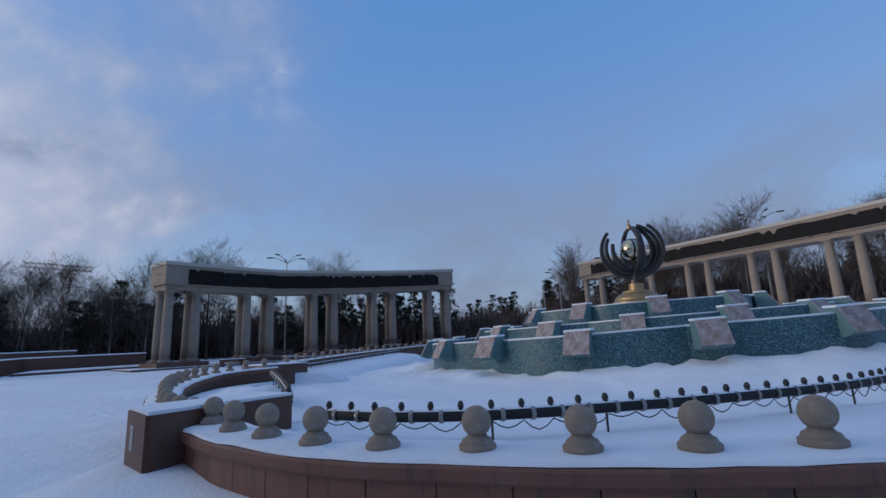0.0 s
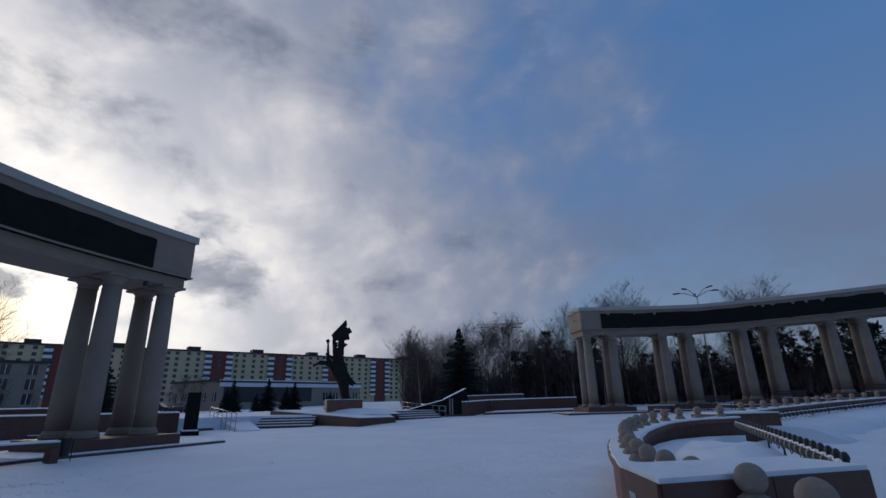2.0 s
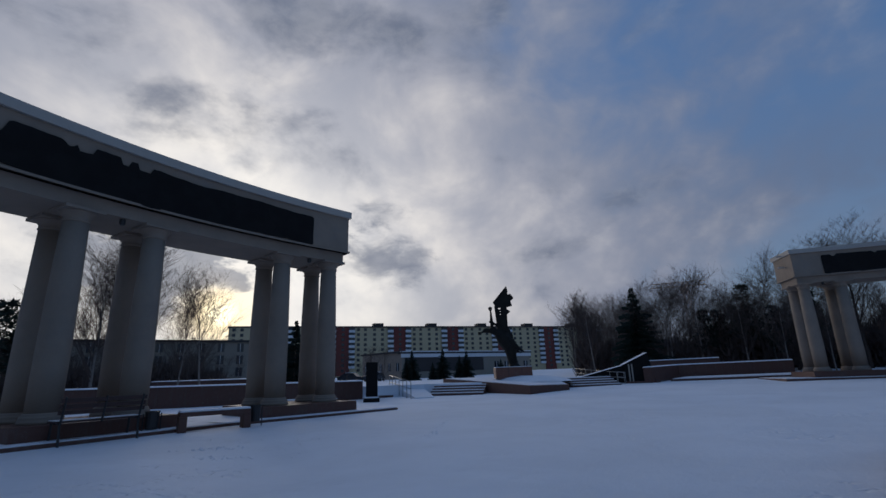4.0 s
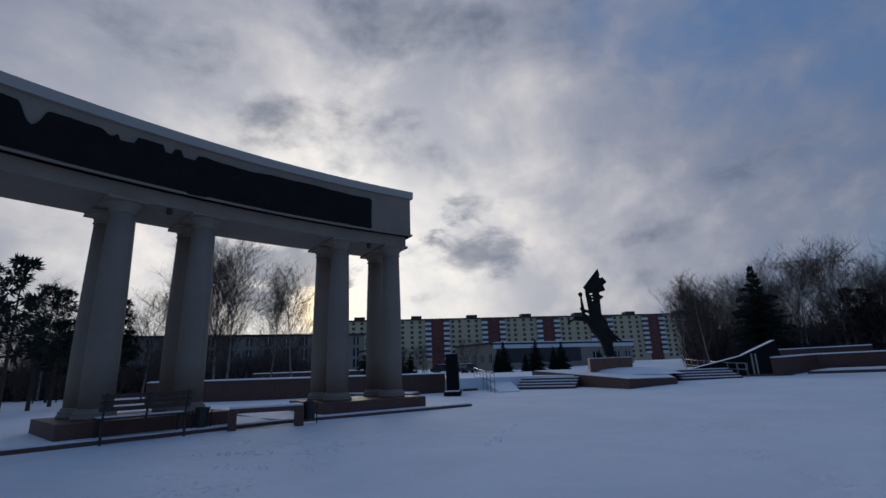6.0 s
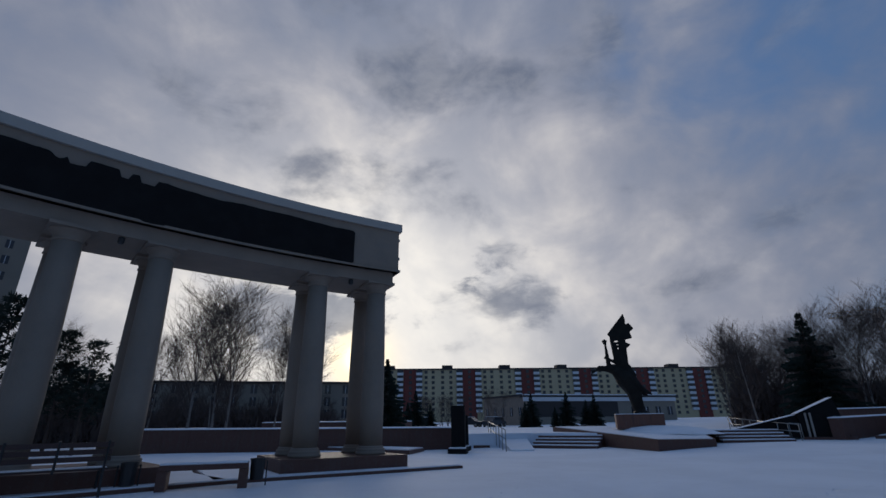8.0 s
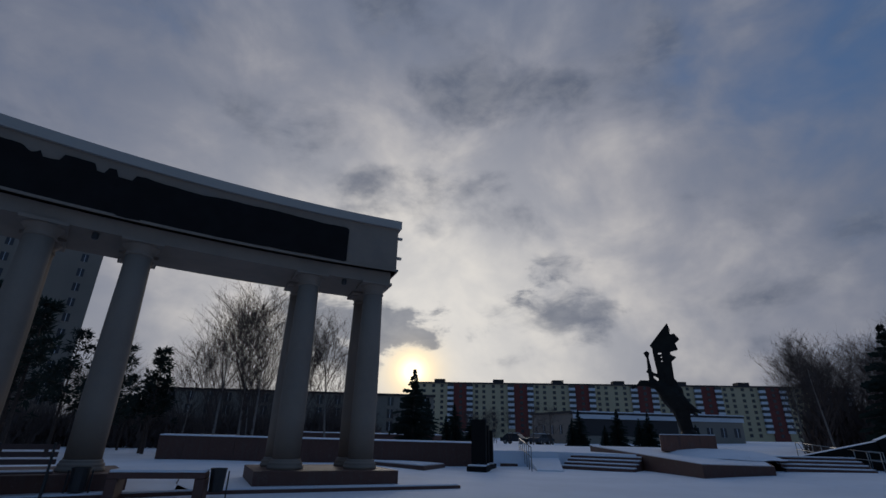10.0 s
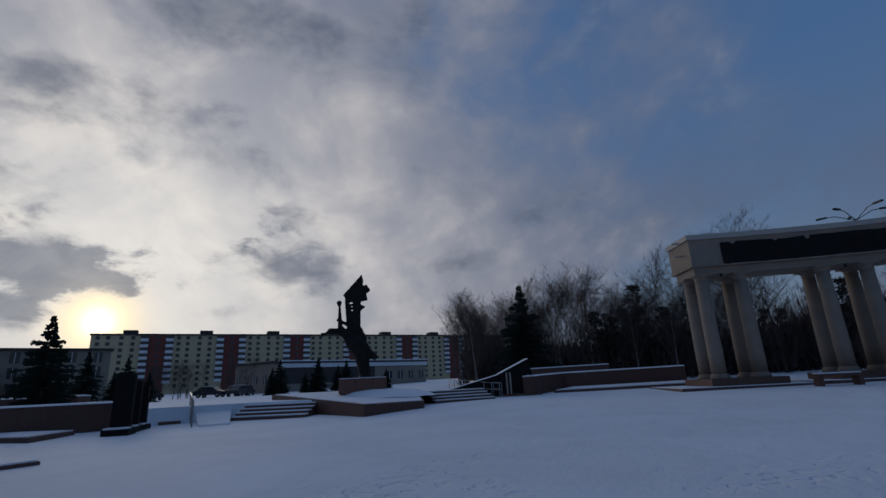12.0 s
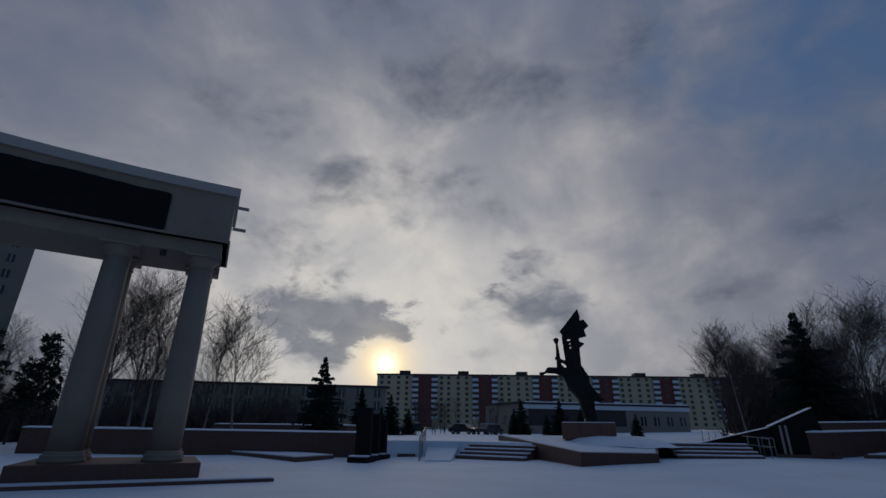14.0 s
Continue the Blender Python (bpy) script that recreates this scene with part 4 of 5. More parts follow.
def stairs(name, a, b, count, rise, going, label):
    ob = thing(name, label, "stairs", kind="structure")
    a, b = Vector((*a, 0)), Vector((*b, 0))
    d = (b - a).normalized()
    m = Matrix.Translation((a.x, a.y, ground_z(a.x, a.y))) @ Matrix.Rotation(math.atan2(d.y, d.x), 4, "Z")
    wide = (b - a).length
    for i in range(count):
        part("step", boxed(0, i * going, -0.3, wide, i * going + 3.2 - 0.35 * i, (i + 1) * rise, 0.01), GRANITE_DARK, ob, at=m)
        part("step_snow", boxed(0.02, i * going + 0.05, (i + 1) * rise + 0.001, wide - 0.02, i * going + going + 0.02, (i + 1) * rise + 0.055, 0.02), SNOW_CAP, ob, at=m)


stairs("stairs_left", (-25.6, 20.9), (-25.2, 21.64), 4, 0.15, 0.36, "short flight of snowy granite steps by a ramp")
stairs("stairs_middle", (-23.09, 22.64), (-20.22, 24.25), 4, 0.14, 0.38, "wide snowy granite steps beside the monument platform")
stairs("stairs_right", (-17.84, 30.13), (-16.05, 33.0), 4, 0.14, 0.38, "snowy granite steps beyond the monument platform")
tagged(part("ramp", polygon_slab([(-22.2, 20.8, 0.15), (-21.6, 21.7, 0.15), (-26.2, 24.6, 0.81), (-27.4, 23.3, 0.81)], -0.3, 0.3), SNOW), "snowy ramp between two flights of steps", "ramp", kind="structure")


def handrail(points, label, posts=6, high=0.9, bars=2):
    ob = thing("handrail", label, "handrail")
    pts = [Vector(p) for p in points]
    for a, b in zip(pts, pts[1:]):
        for k in range(bars):
            up = Vector((0, 0, high * (1 - 0.45 * k)))
            part("rail", rod(bmesh.new(), a + up, b + up, 0.019, sides=8), STEEL, ob, smooth=True)
        for i in range(posts):
            p = a.lerp(b, i / (posts - 1))
            part("post", rod(bmesh.new(), p - Vector((0, 0, 0.1)), p + Vector((0, 0, high)), 0.02, sides=8), STEEL, ob, smooth=True)
    return ob


handrail([(-22.3, 20.6, 0.12), (-27.6, 23.2, 0.50)], "grey steel handrail beside the snowy ramp", 7)
handrail([(-16.3, 34.2, 0.35), (-18.9, 35.2, 0.52), (-21.2, 36.3, 0.72)], "grey steel handrail with two bars along a ramp", 5, 0.75)
handrail([(-16.0, 33.4, 0.34), (-18.5, 34.5, 0.5)], "grey steel handrail by the black memorial slab", 5, 0.75)


def platform():
    base = [(-16.9, 24.3), (-16.65, 27.75), (-20.6, 32.2), (-24.6, 33.0), (-26.0, 26.7)]
    ob = thing("monument_platform", "low angular granite platform with snow on its sloping top", "platform", kind="structure")
    tops = [0.60, 0.54, 0.88, 1.04, 1.06]
    part("mass", polygon_slab([(x, y, z) for (x, y), z in zip(base, tops)], -0.5, 0.4), GRANITE_DARK, ob)
    cx, cy = -21.3, 29.0
    part("platform_snow", polygon_slab([(cx + (x - cx) * 0.965, cy + (y - cy) * 0.965, z + 0.03) for (x, y), z in zip(base, tops)], 0.0, 0.4), SNOW_CAP, ob)
    heap = bmesh.new()
    n = 28
    rows = []
    for k, s in enumerate((1.0, 0.72, 0.45)):
        rows.append([heap.verts.new((cx + 3.6 * s * math.cos(2 * math.pi * i / n), cy + 0.8 + 2.2 * s * math.sin(2 * math.pi * i / n),
                                     (0.70, 1.00, 1.10)[k] + 0.05 * noise.noise(Vector((i * 0.9, k * 3, 0))))) for i in range(n)])
    for a, b in zip(rows, rows[1:]):
        for i in range(n):
            heap.faces.new((a[i], a[(i + 1) % n], b[(i + 1) % n], b[i]))
    heap.faces.new(rows[-1])
    part("snow_heap", heap, SNOW_CAP, ob, smooth=True)


platform()
MON = Matrix.Translation((-21.85, 29.25, 1.05)) @ Matrix.Rotation(radians(45), 4, "Z")
pl = thing("monument_plinth", "square red granite plinth under the bronze monument", "plinth", at=MON)
part("block", boxed(-1.2, -0.9, -0.1, 1.2, 0.9, 0.62, 0.01), GRANITE, pl)
part("plinth_snow", boxed(-1.19, -0.89, 0.621, 1.19, 0.89, 0.66, 0.02), SNOW_CAP, pl)


def monument():
    """A dark bronze flag above stretched, leaning shapes."""
    bm = bmesh.new()

    def plate(outline, y0, y1):
        a = [bm.verts.new((x, y0 + 0.05 * math.sin(3 * z), z)) for x, z in outline]
        b = [bm.verts.new((x, y1 + 0.05 * math.sin(3 * z), z)) for x, z in outline]
        n = len(outline)
        for i in range(n):
            bm.faces.new((a[i], a[(i + 1) % n], b[(i + 1) % n], b[i]))
        bm.faces.new(a)
        bm.faces.new(list(reversed(b)))

    def limb(points, radii):
        for (a, b), (r0, r1) in zip(zip(points, points[1:]), zip(radii, radii[1:])):
            rod(bm, a, b, r0, r1, 9)
            lathe([(r1 * math.sin(math.pi * k / 8) + 0.002, -r1 * math.cos(math.pi * k / 8)) for k in range(9)], 9, bm, b)

    # torn flag in one leaning sheet, pierced near its staff side
    plate([(-0.37, 5.59), (-0.28, 5.22), (-0.33, 4.96), (-0.11, 5.03), (0.11, 4.70), (-0.13, 4.52), (-0.04, 4.16), (-0.40, 4.09), (-1.26, 4.28), (-1.37, 4.46)], -0.12, 0.12)
    plate([(-0.42, 4.12), (-0.43, 3.91), (-0.17, 3.78), (-0.43, 3.57), (-0.43, 2.72), (-0.29, 2.52), (-0.39, 2.15), (-0.84, 2.1), (-0.84, 4.15)], -0.11, 0.11)
    plate([(-1.04, 4.25), (-1.04, 2.2), (-1.16, 2.6), (-1.28, 4.1), (-1.26, 4.28)], -0.10, 0.10)
    for z0, z1 in ((4.15, 4.06), (3.94, 3.85), (3.75, 3.66), (3.54, 2.96), (2.88, 2.2)):
        plate([(-1.06, z0), (-0.82, z0 + 0.02), (-0.82, z1), (-1.06, z1 - 0.02)], -0.10, 0.10)
    plate([(-1.06, 3.9), (-0.95, 3.92), (-0.94, 3.6), (-1.06, 3.55)], -0.10, 0.10)
    # raised shape with spread tips, crossed by a bar
    limb([(-1.35, 0.0, 2.45), (-1.52, 0.0, 2.74), (-1.54, 0.0, 3.3), (-1.56, 0.02, 3.86)], [0.20, 0.13, 0.10, 0.06])
    for k in (-0.13, -0.06, 0.01, 0.07, 0.12):
        limb([(-1.57 + k * 0.35, 0.02, 3.88), (-1.58 + k * 1.0, 0.02, 4.16 - abs(k) * 0.7)], [0.045, 0.034])
    limb([(-1.70, 0.05, 3.13), (-1.35, 0.02, 2.95), (-1.04, 0.0, 2.78)], [0.07, 0.085, 0.11])
    # outstretched shape
    limb([(-2.24, -0.1, 2.40), (-2.02, -0.1, 2.50), (-1.65, -0.05, 2.48), (-1.2, 0.0, 2.36)], [0.05, 0.16, 0.17, 0.26])
    for k in (-0.08, -0.02, 0.04, 0.09):
        limb([(-2.22, -0.1, 2.39), (-2.50, -0.1, 2.30 + k)], [0.05, 0.034])
    # leaning mass of the group
    limb([(-1.2, 0.0, 2.36), (-0.72, 0.05, 1.86), (-0.36, 0.05, 1.32), (-0.30, 0.05, 0.72), (-0.17, 0.05, 0.0)], [0.28, 0.52, 0.46, 0.34, 0.30])
    limb([(-0.55, 0.1, 2.55), (-0.40, 0.1, 2.1), (-0.40, 0.1, 1.6)], [0.20, 0.30, 0.34])
    limb([(-0.35, -0.12, 1.75), (-0.02, -0.18, 1.38), (0.36, -0.22, 1.10), (0.50, -0.22, 1.03)], [0.30, 0.18, 0.09, 0.05])
    limb([(-0.25, 0.2, 1.4), (0.10, 0.25, 1.12), (0.36, 0.3, 0.95)], [0.22, 0.12, 0.05])
    lathe([(0.42, -0.03), (0.38, 0.10), (0.3, 0.2)], 12, bm, (-0.15, 0.0, 0.0))
    bmesh.ops.recalc_face_normals(bm, faces=bm.faces)
    ob = part("statue", bm, BRONZE, at=MON @ Matrix.Translation((0.32, 0, 0.64)))
    solid = ob.modifiers.new("solid", "REMESH")
    solid.mode, solid.voxel_size, solid.use_smooth_shade = "VOXEL", 0.034, True
    return tagged(ob, "dark bronze monument of a torn flag over leaning figures", "statue")


monument()


def memorial_slab():
    ob = thing("memorial_slab", "black polished wedge-shaped memorial slab with snow on its edge", "memorial", at=Matrix.Translation((-15.75, 35.0, 0.38)) @ Matrix.Rotation(radians(31), 4, "Z") @ Matrix.Diagonal((0.97, 0.97, 0.92, 1)))
    bm = bmesh.new()
    pts = [(-0.7, 0.0), (1.1, 0.0), (0.72, 2.1), (-0.95, 1.3)]
    a = [bm.verts.new((x, 0, z)) for x, z in pts]
    b = [bm.verts.new((x * 0.9 - 0.2, 0.9, z)) for x, z in pts]
    for i in range(4):
        bm.faces.new((a[i], a[(i + 1) % 4], b[(i + 1) % 4], b[i]))
    bm.faces.new(a)
    bm.faces.new(list(reversed(b)))
    bmesh.ops.recalc_face_normals(bm, faces=bm.faces)
    part("wedge", bm, BLACK_STONE, ob)
    bm = bmesh.new()
    pts = [(-4.1, 0.05), (-0.75, 0.05), (-0.98, 1.25), (-3.9, 0.5)]
    a = [bm.verts.new((x, 0.15, z)) for x, z in pts]
    b = [bm.verts.new((x, 0.7, z)) for x, z in pts]
    for i in range(4):
        bm.faces.new((a[i], a[(i + 1) % 4], b[(i + 1) % 4], b[i]))
    bm.faces.new(a)
    bm.faces.new(list(reversed(b)))
    bmesh.ops.recalc_face_normals(bm, faces=bm.faces)
    part("wing", bm, BLACK_STONE, ob)
    for x0, z0, x1, z1, y in ((-0.95, 1.3, 0.72, 2.1, 0.0), (-3.9, 0.5, -0.98, 1.25, 0.15)):
        s = bmesh.new()
        q = [s.verts.new(v) for v in ((x0, y - 0.01, z0 + 0.005), (x1, y - 0.01, z1 + 0.005), (x1 - 0.15, y + 0.55, z1 + 0.005), (x0 - 0.15, y + 0.55, z0 + 0.005),
                                      (x0, y, z0 + 0.03), (x1, y, z1 + 0.03), (x1 - 0.15, y + 0.5, z1 + 0.03), (x0 - 0.15, y + 0.5, z0 + 0.03))]
        for f in ((0, 3, 2, 1), (4, 5, 6, 7), (0, 1, 5, 4), (1, 2, 6, 5), (2, 3, 7, 6), (3, 0, 4, 7)):
            s.faces.new([q[i] for i in f])
        part("edge_snow", s, SNOW_CAP, ob)
    for x in (-0.62, -0.42):
        part("strip", boxed(x, -0.05, 0.0, x + 0.09, -0.002, 1.35), STEEL, ob)
    part("footing", boxed(-0.9, -0.25, -0.2, 1.3, 0.02, 0.12, 0.01), GRANITE_DARK, ob)


memorial_slab()


def stele_row():
    for i, (x, y, h, wide) in enumerate(((-23.0, 18.45, 2.05, 0.62), (-24.1, 19.2, 1.85, 0.55), (-24.8, 19.8, 1.65, 0.5))):
        ob = thing("black_stele", "upright black polished granite stele on a low snowy footing", "stele", at=Matrix.Translation((x, y, ground_z(x, y))) @ Matrix.Rotation(radians(-38), 4, "Z"), group="black stelae by the steps")
        part("slab", boxed(-0.12, -wide / 2, 0.0, 0.12, wide / 2, h, 0.008), BLACK_STONE, ob)
        part("footing", boxed(-0.35, -wide / 2 - 0.1, -0.2, 0.6, wide / 2 + 0.1, 0.2, 0.01), BLACK_STONE, ob)
        part("footing_snow", boxed(0.13, -wide / 2 - 0.06, 0.201, 0.58, wide / 2 + 0.06, 0.26, 0.02), SNOW_CAP, ob)


stele_row()


# ---- benches and bins ----
def bench(at, turn):
    ob = thing("park_bench", "dark red slatted bench with black iron legs on snow", "bench", at=Matrix.Translation(at) @ Matrix.Rotation(turn, 4, "Z"), group="benches by the near colonnade")
    for y in (-0.34, -0.23, -0.12, -0.01):
        part("seat_slat", boxed(-0.82, y, 0.445, 0.82, y + 0.09, 0.48, 0.008), WOOD, ob)
    for k, z in enumerate((0.60, 0.72, 0.84)):
        part("back_slat", boxed(-0.82, 0.105 + 0.035 * k, z, 0.82, 0.135 + 0.035 * k, z + 0.085, 0.008), WOOD, ob)
    for x in (-0.74, 0.0, 0.74):
        leg = bmesh.new()
        rod(leg, (x, 0.09, 0.42), (x, 0.21, 0.95), 0.022)
        part("back_post", leg, IRON, ob)
    for x in (-0.74, 0.74):
        for y0, y1 in ((-0.33, -0.38), (0.06, 0.16)):
            part("leg", rod(bmesh.new(), (x, y1, -0.15), (x, y0, 0.45), 0.024), IRON, ob)
        part("bearer", rod(bmesh.new(), (x, -0.36, 0.43), (x, 0.12, 0.43), 0.02), IRON, ob)
    part("seat_snow", boxed(-0.8, -0.33, 0.481, 0.8, 0.05, 0.495, 0.005), SNOW_CAP, ob, "thin snow on the seat")
    return ob


def plain_bench(at, turn):
    ob = thing("stone_bench", "backless bench on two stone blocks, snow on its seat", "bench", at=Matrix.Translation(at) @ Matrix.Rotation(turn, 4, "Z"), group="benches by the near colonnade")
    part("seat", boxed(-0.82, -0.22, 0.36, 0.82, 0.22, 0.46, 0.012), GRANITE_DARK, ob)
    for x in (-0.74, 0.74):
        part("block", boxed(x - 0.09, -0.21, -0.15, x + 0.09, 0.21, 0.358, 0.012), GRANITE_DARK, ob)
    part("seat_snow", boxed(-0.81, -0.21, 0.461, 0.81, 0.21, 0.51, 0.02), SNOW_CAP, ob, "snow on the seat")


def bin_at(at, turn, label):
    ob = thing("litter_bin", label, "litter bin", at=Matrix.Translation(at) @ Matrix.Rotation(turn, 4, "Z"))
    part("tub", lathe([(0.13, 0.12), (0.15, 0.5), (0.16, 0.5), (0.16, 0.53), (0.14, 0.53), (0.12, 0.2)], 14), IRON, ob)
    for s in (-1, 1):
        part("leg", rod(bmesh.new(), (0.0, s * 0.19, -0.1), (0.0, s * 0.19, 0.48), 0.014), IRON, ob)


bench((-14.2, 5.0, 0.13), radians(103) + math.pi)
plain_bench((-14.46, 7.47, 0.13), radians(81) + math.pi)
bin_at((-14.75, 6.13, 0.13), radians(0), "small black iron litter bin beside the bench")
bin_at((-14.4, 8.47, 0.13), radians(0), "small black iron litter bin beside the stone bench")
m_far = ARC_FAR
for run, kind in ((3.6, plain_bench), (7.6, bench), (12.4, bench), (17.6, bench)):
    p = m_far.at(run, -2.4)
    s = m_far.side(run)
    kind((p.x, p.y, ground_z(p.x, p.y)), math.atan2(s.y, s.x) - math.pi / 2)


# ---- trodden snow ----
def snow_clods(patches):
    """Small kicked-up lumps of snow round trodden spots: x, y, reach along, reach across, turn, count."""
    rnd = random.Random(404)
    bm = bmesh.new()
    for x, y, along, across, turn, count in patches:
        for _ in range(count):
            u, v = rnd.gauss(0, along), rnd.gauss(0, across)
            px, py = x + u * math.cos(turn) - v * math.sin(turn), y + u * math.sin(turn) + v * math.cos(turn)
            r, h = rnd.uniform(0.03, 0.07), rnd.uniform(0.006, 0.02)
            z = ground_z(px, py) + 0.05 * noise.noise(Vector((px * 0.2, (py - 14) * 0.2, 0)))
            a = rnd.uniform(0, 6.28)
            rim = [bm.verts.new((px + r * rnd.uniform(0.7, 1.2) * math.cos(a + k * 1.047), py + r * rnd.uniform(0.5, 0.9) * math.sin(a + k * 1.047), z - 0.02)) for k in range(6)]
            top = [bm.verts.new(((c.co.x + px) / 2, (c.co.y + py) / 2, z + h * rnd.uniform(0.7, 1.1))) for c in rim]
            for k in range(6):
                bm.faces.new((rim[k], rim[(k + 1) % 6], top[(k + 1) % 6], top[k]))
            bm.faces.new(top)
    tagged(part("snow_clods", bm, SNOW, smooth=True), "kicked-up lumps of snow round footprints in the square", "snow", kind="stuff")


snow_clods(((-11.2, 6.3, 0.28, 0.10, 1.0, 42), (-10.1, 6.1, 0.25, 0.09, 0.8, 34), (-10.0, 11.0, 0.9, 0.06, 2.2, 26)))


# ---- trees ----
def branch_tree(seed, height, spread, levels, trunk_r, droop=0.0, splits=3, bark=None, twig_from=2, lean=0.0, lowest=0.25, kids=(9, 6, 5, 4)):
    """Bare trunk, limbs and twigs as tapered prisms: a mesh for the thick and one for the thin."""
    rnd = random.Random(seed)
    thick, thin = bmesh.new(), bmesh.new()

    def grow(p, d, length, r, level):
        steps = 5 if level == 0 else (3 if level < 3 else 2)
        bm = thick if level < twig_from else thin
        pts = [p]
        for i in range(steps):
            d = (d + Vector((rnd.uniform(-1, 1), rnd.uniform(-1, 1), rnd.uniform(-0.5, 0.7))) * (0.05 if level == 0 else 0.11) + Vector((0, 0, -droop if level >= 2 else 0.05))).normalized()
            q = pts[-1] + d * (length / steps)
            r0, r1 = r * (1 - 0.8 * i / steps), r * (1 - 0.8 * (i + 1) / steps)
            rod(bm, pts[-1], q, r0, r1, (8, 5, 4, 3, 3)[min(level, 4)], caps=False)
            pts.append(q)
        if level + 1 >= levels:
            return
        for k in range(kids[min(level, len(kids) - 1)]):
            t = rnd.uniform(lowest if level == 0 else 0.2, 1.0)
            i = min(steps - 1, int(t * steps))
            base = pts[i].lerp(pts[i + 1], t * steps - i)
            a = rnd.uniform(0, 2 * math.pi)
            out = Vector((math.cos(a), math.sin(a), rnd.uniform(0.35, 1.1) if level == 0 else rnd.uniform(-0.1, 0.8)))
            nd = (d * (0.55 if level else 0.45) + out.normalized() * spread).normalized()
            grow(base, nd, length * rnd.uniform(0.42, 0.62) * (1.15 - 0.5 * t if level == 0 else 1), max(0.008, r * (1 - 0.75 * t) * 0.5), level + 1)

    grow(Vector((0, 0, -0.2)), Vector((lean, 0, 1)).normalized(), height * 0.8, trunk_r, 0)
    return mesh_of(thick, "trunk", bark or BARK), mesh_of(thin, "twigs", TWIG)


def conifer(seed, height, wide, tiers, gaps=0.0, bare=0.06):
    """A trunk, whorls of boughs and needle sprays."""
    rnd = random.Random(seed)
    trunk = rod(bmesh.new(), (0, 0, -0.2), (0, 0, height * 0.97), height * 0.017, 0.012, 7)
    crown = bmesh.new()
    for k in range(tiers):
        t = k / (tiers - 1)
        z = height * (bare + (0.985 - bare) * t)
        reach = wide * (1 - t) ** 0.85 * rnd.uniform(0.75, 1.1) + 0.06
        for i in range(max(5, int(12 * (1 - t * 0.5)))):
            if rnd.random() < gaps:
                continue
            a = rnd.uniform(0, 2 * math.pi)
            ln = reach * rnd.uniform(0.65, 1.1)
            d = Vector((math.cos(a), math.sin(a), 0.45 * t - 0.28))
            p0 = Vector((0, 0, z + rnd.uniform(-0.5, 0.5) * height / tiers))
            for s in range(3 if ln < 0.6 else 6):
                q0 = p0 + d * ln * (s / 6)
                for side in (-1, 1):
                    fan = Vector((-d.y, d.x, 0)) * side * rnd.uniform(0.12, 0.26) * (0.5 + ln * 0.55)
                    tip = p0 + d * ln * min(1.0, s / 6 + rnd.uniform(0.25, 0.4)) + fan * (1.15 - s / 6) + Vector((0, 0, rnd.uniform(-0.12, 0.05)))
                    v = [crown.verts.new(q0 + Vector((0, 0, 0.03))), crown.verts.new(q0.lerp(tip, 0.5) + Vector((0, 0, rnd.uniform(-0.10, -0.03)))), crown.verts.new(tip), crown.verts.new(q0.lerp(tip, 0.55) + Vector((0, 0, 0.06)) + d * 0.08)]
                    crown.faces.new(v)
    for side in range(7):
        a = side * 0.9
        rod(crown, (0, 0, height * 0.93), (0.10 * math.cos(a), 0.10 * math.sin(a), height * (0.95 + 0.01 * side)), 0.012, 0.003, 3, False)
    return mesh_of(trunk, "trunk", BARK), mesh_of(crown, "crown", NEEDLES)


def pine(seed, height):
    """A tall pine: bare lower trunk and a loose, clumped crown."""
    rnd = random.Random(seed)
    trunk = rod(bmesh.new(), (0, 0, -0.2), (0, 0, height * 0.92), height * 0.016, 0.03, 7)
    crown = bmesh.new()
    for k in range(60):
        t = rnd.uniform(0.3, 1.0)
        a = rnd.uniform(0, 2 * math.pi)
        reach = height * 0.22 * (1.12 - t) * rnd.uniform(0.5, 1.2) + 0.15
        c = Vector((math.cos(a) * reach, math.sin(a) * reach, height * t))
        rod(trunk, (0, 0, c.z - reach * 0.35), c, 0.03, 0.01, 3, False)
        size = height * 0.055 * rnd.uniform(0.7, 1.3)
        for i in range(26):
            d = Vector((rnd.gauss(0, 1), rnd.gauss(0, 1), rnd.gauss(0.1, 0.7))).normalized()
            p = c + d * size * rnd.uniform(0.1, 0.6)
            side = d.orthogonal().normalized() * size * rnd.uniform(0.1, 0.2)
            tip = p + d * size * rnd.uniform(0.5, 1.0)
            crown.faces.new([crown.verts.new(v) for v in (p - side, p + side, tip)])
    return mesh_of(trunk, "trunk", BARK), mesh_of(crown, "crown", NEEDLES)


def plant(name, meshes, label, category, group=""):
    t = thing(name, label, category, group=group)
    names = ("trunk", "crown")
    for me, n in zip(meshes, names):
        part(n, me, None, t)
    return t


def set_out(model, spots, seed, jitter=0.15):
    rnd = random.Random(seed)
    first = True
    for x, y, s in spots:
        z = max(TERRACE, ground_z(x, y)) if on_terrace(x, y) else ground_z(x, y)
        s *= rnd.uniform(1 - jitter, 1 + jitter)
        m = Matrix.Translation((x, y, z - 0.05)) @ Matrix.Rotation(rnd.uniform(0, 6.28), 4, "Z") @ Matrix.Diagonal((s, s, s, 1))
        if first:
            model.matrix_world = m
            first = False
        else:
            t = copy_thing(model, Matrix.Identity(4))
            t.matrix_basis = m


def on_terrace(x, y):
    return (x < -33 and y > 10) or (x < -26 and y > 21) or (x < -15.4 and y > 41)


def polar(az, dist, eye=(-2.9, 7)):
    a = radians(az)
    return eye[0] + dist * math.sin(a), eye[1] + dist * math.cos(a)


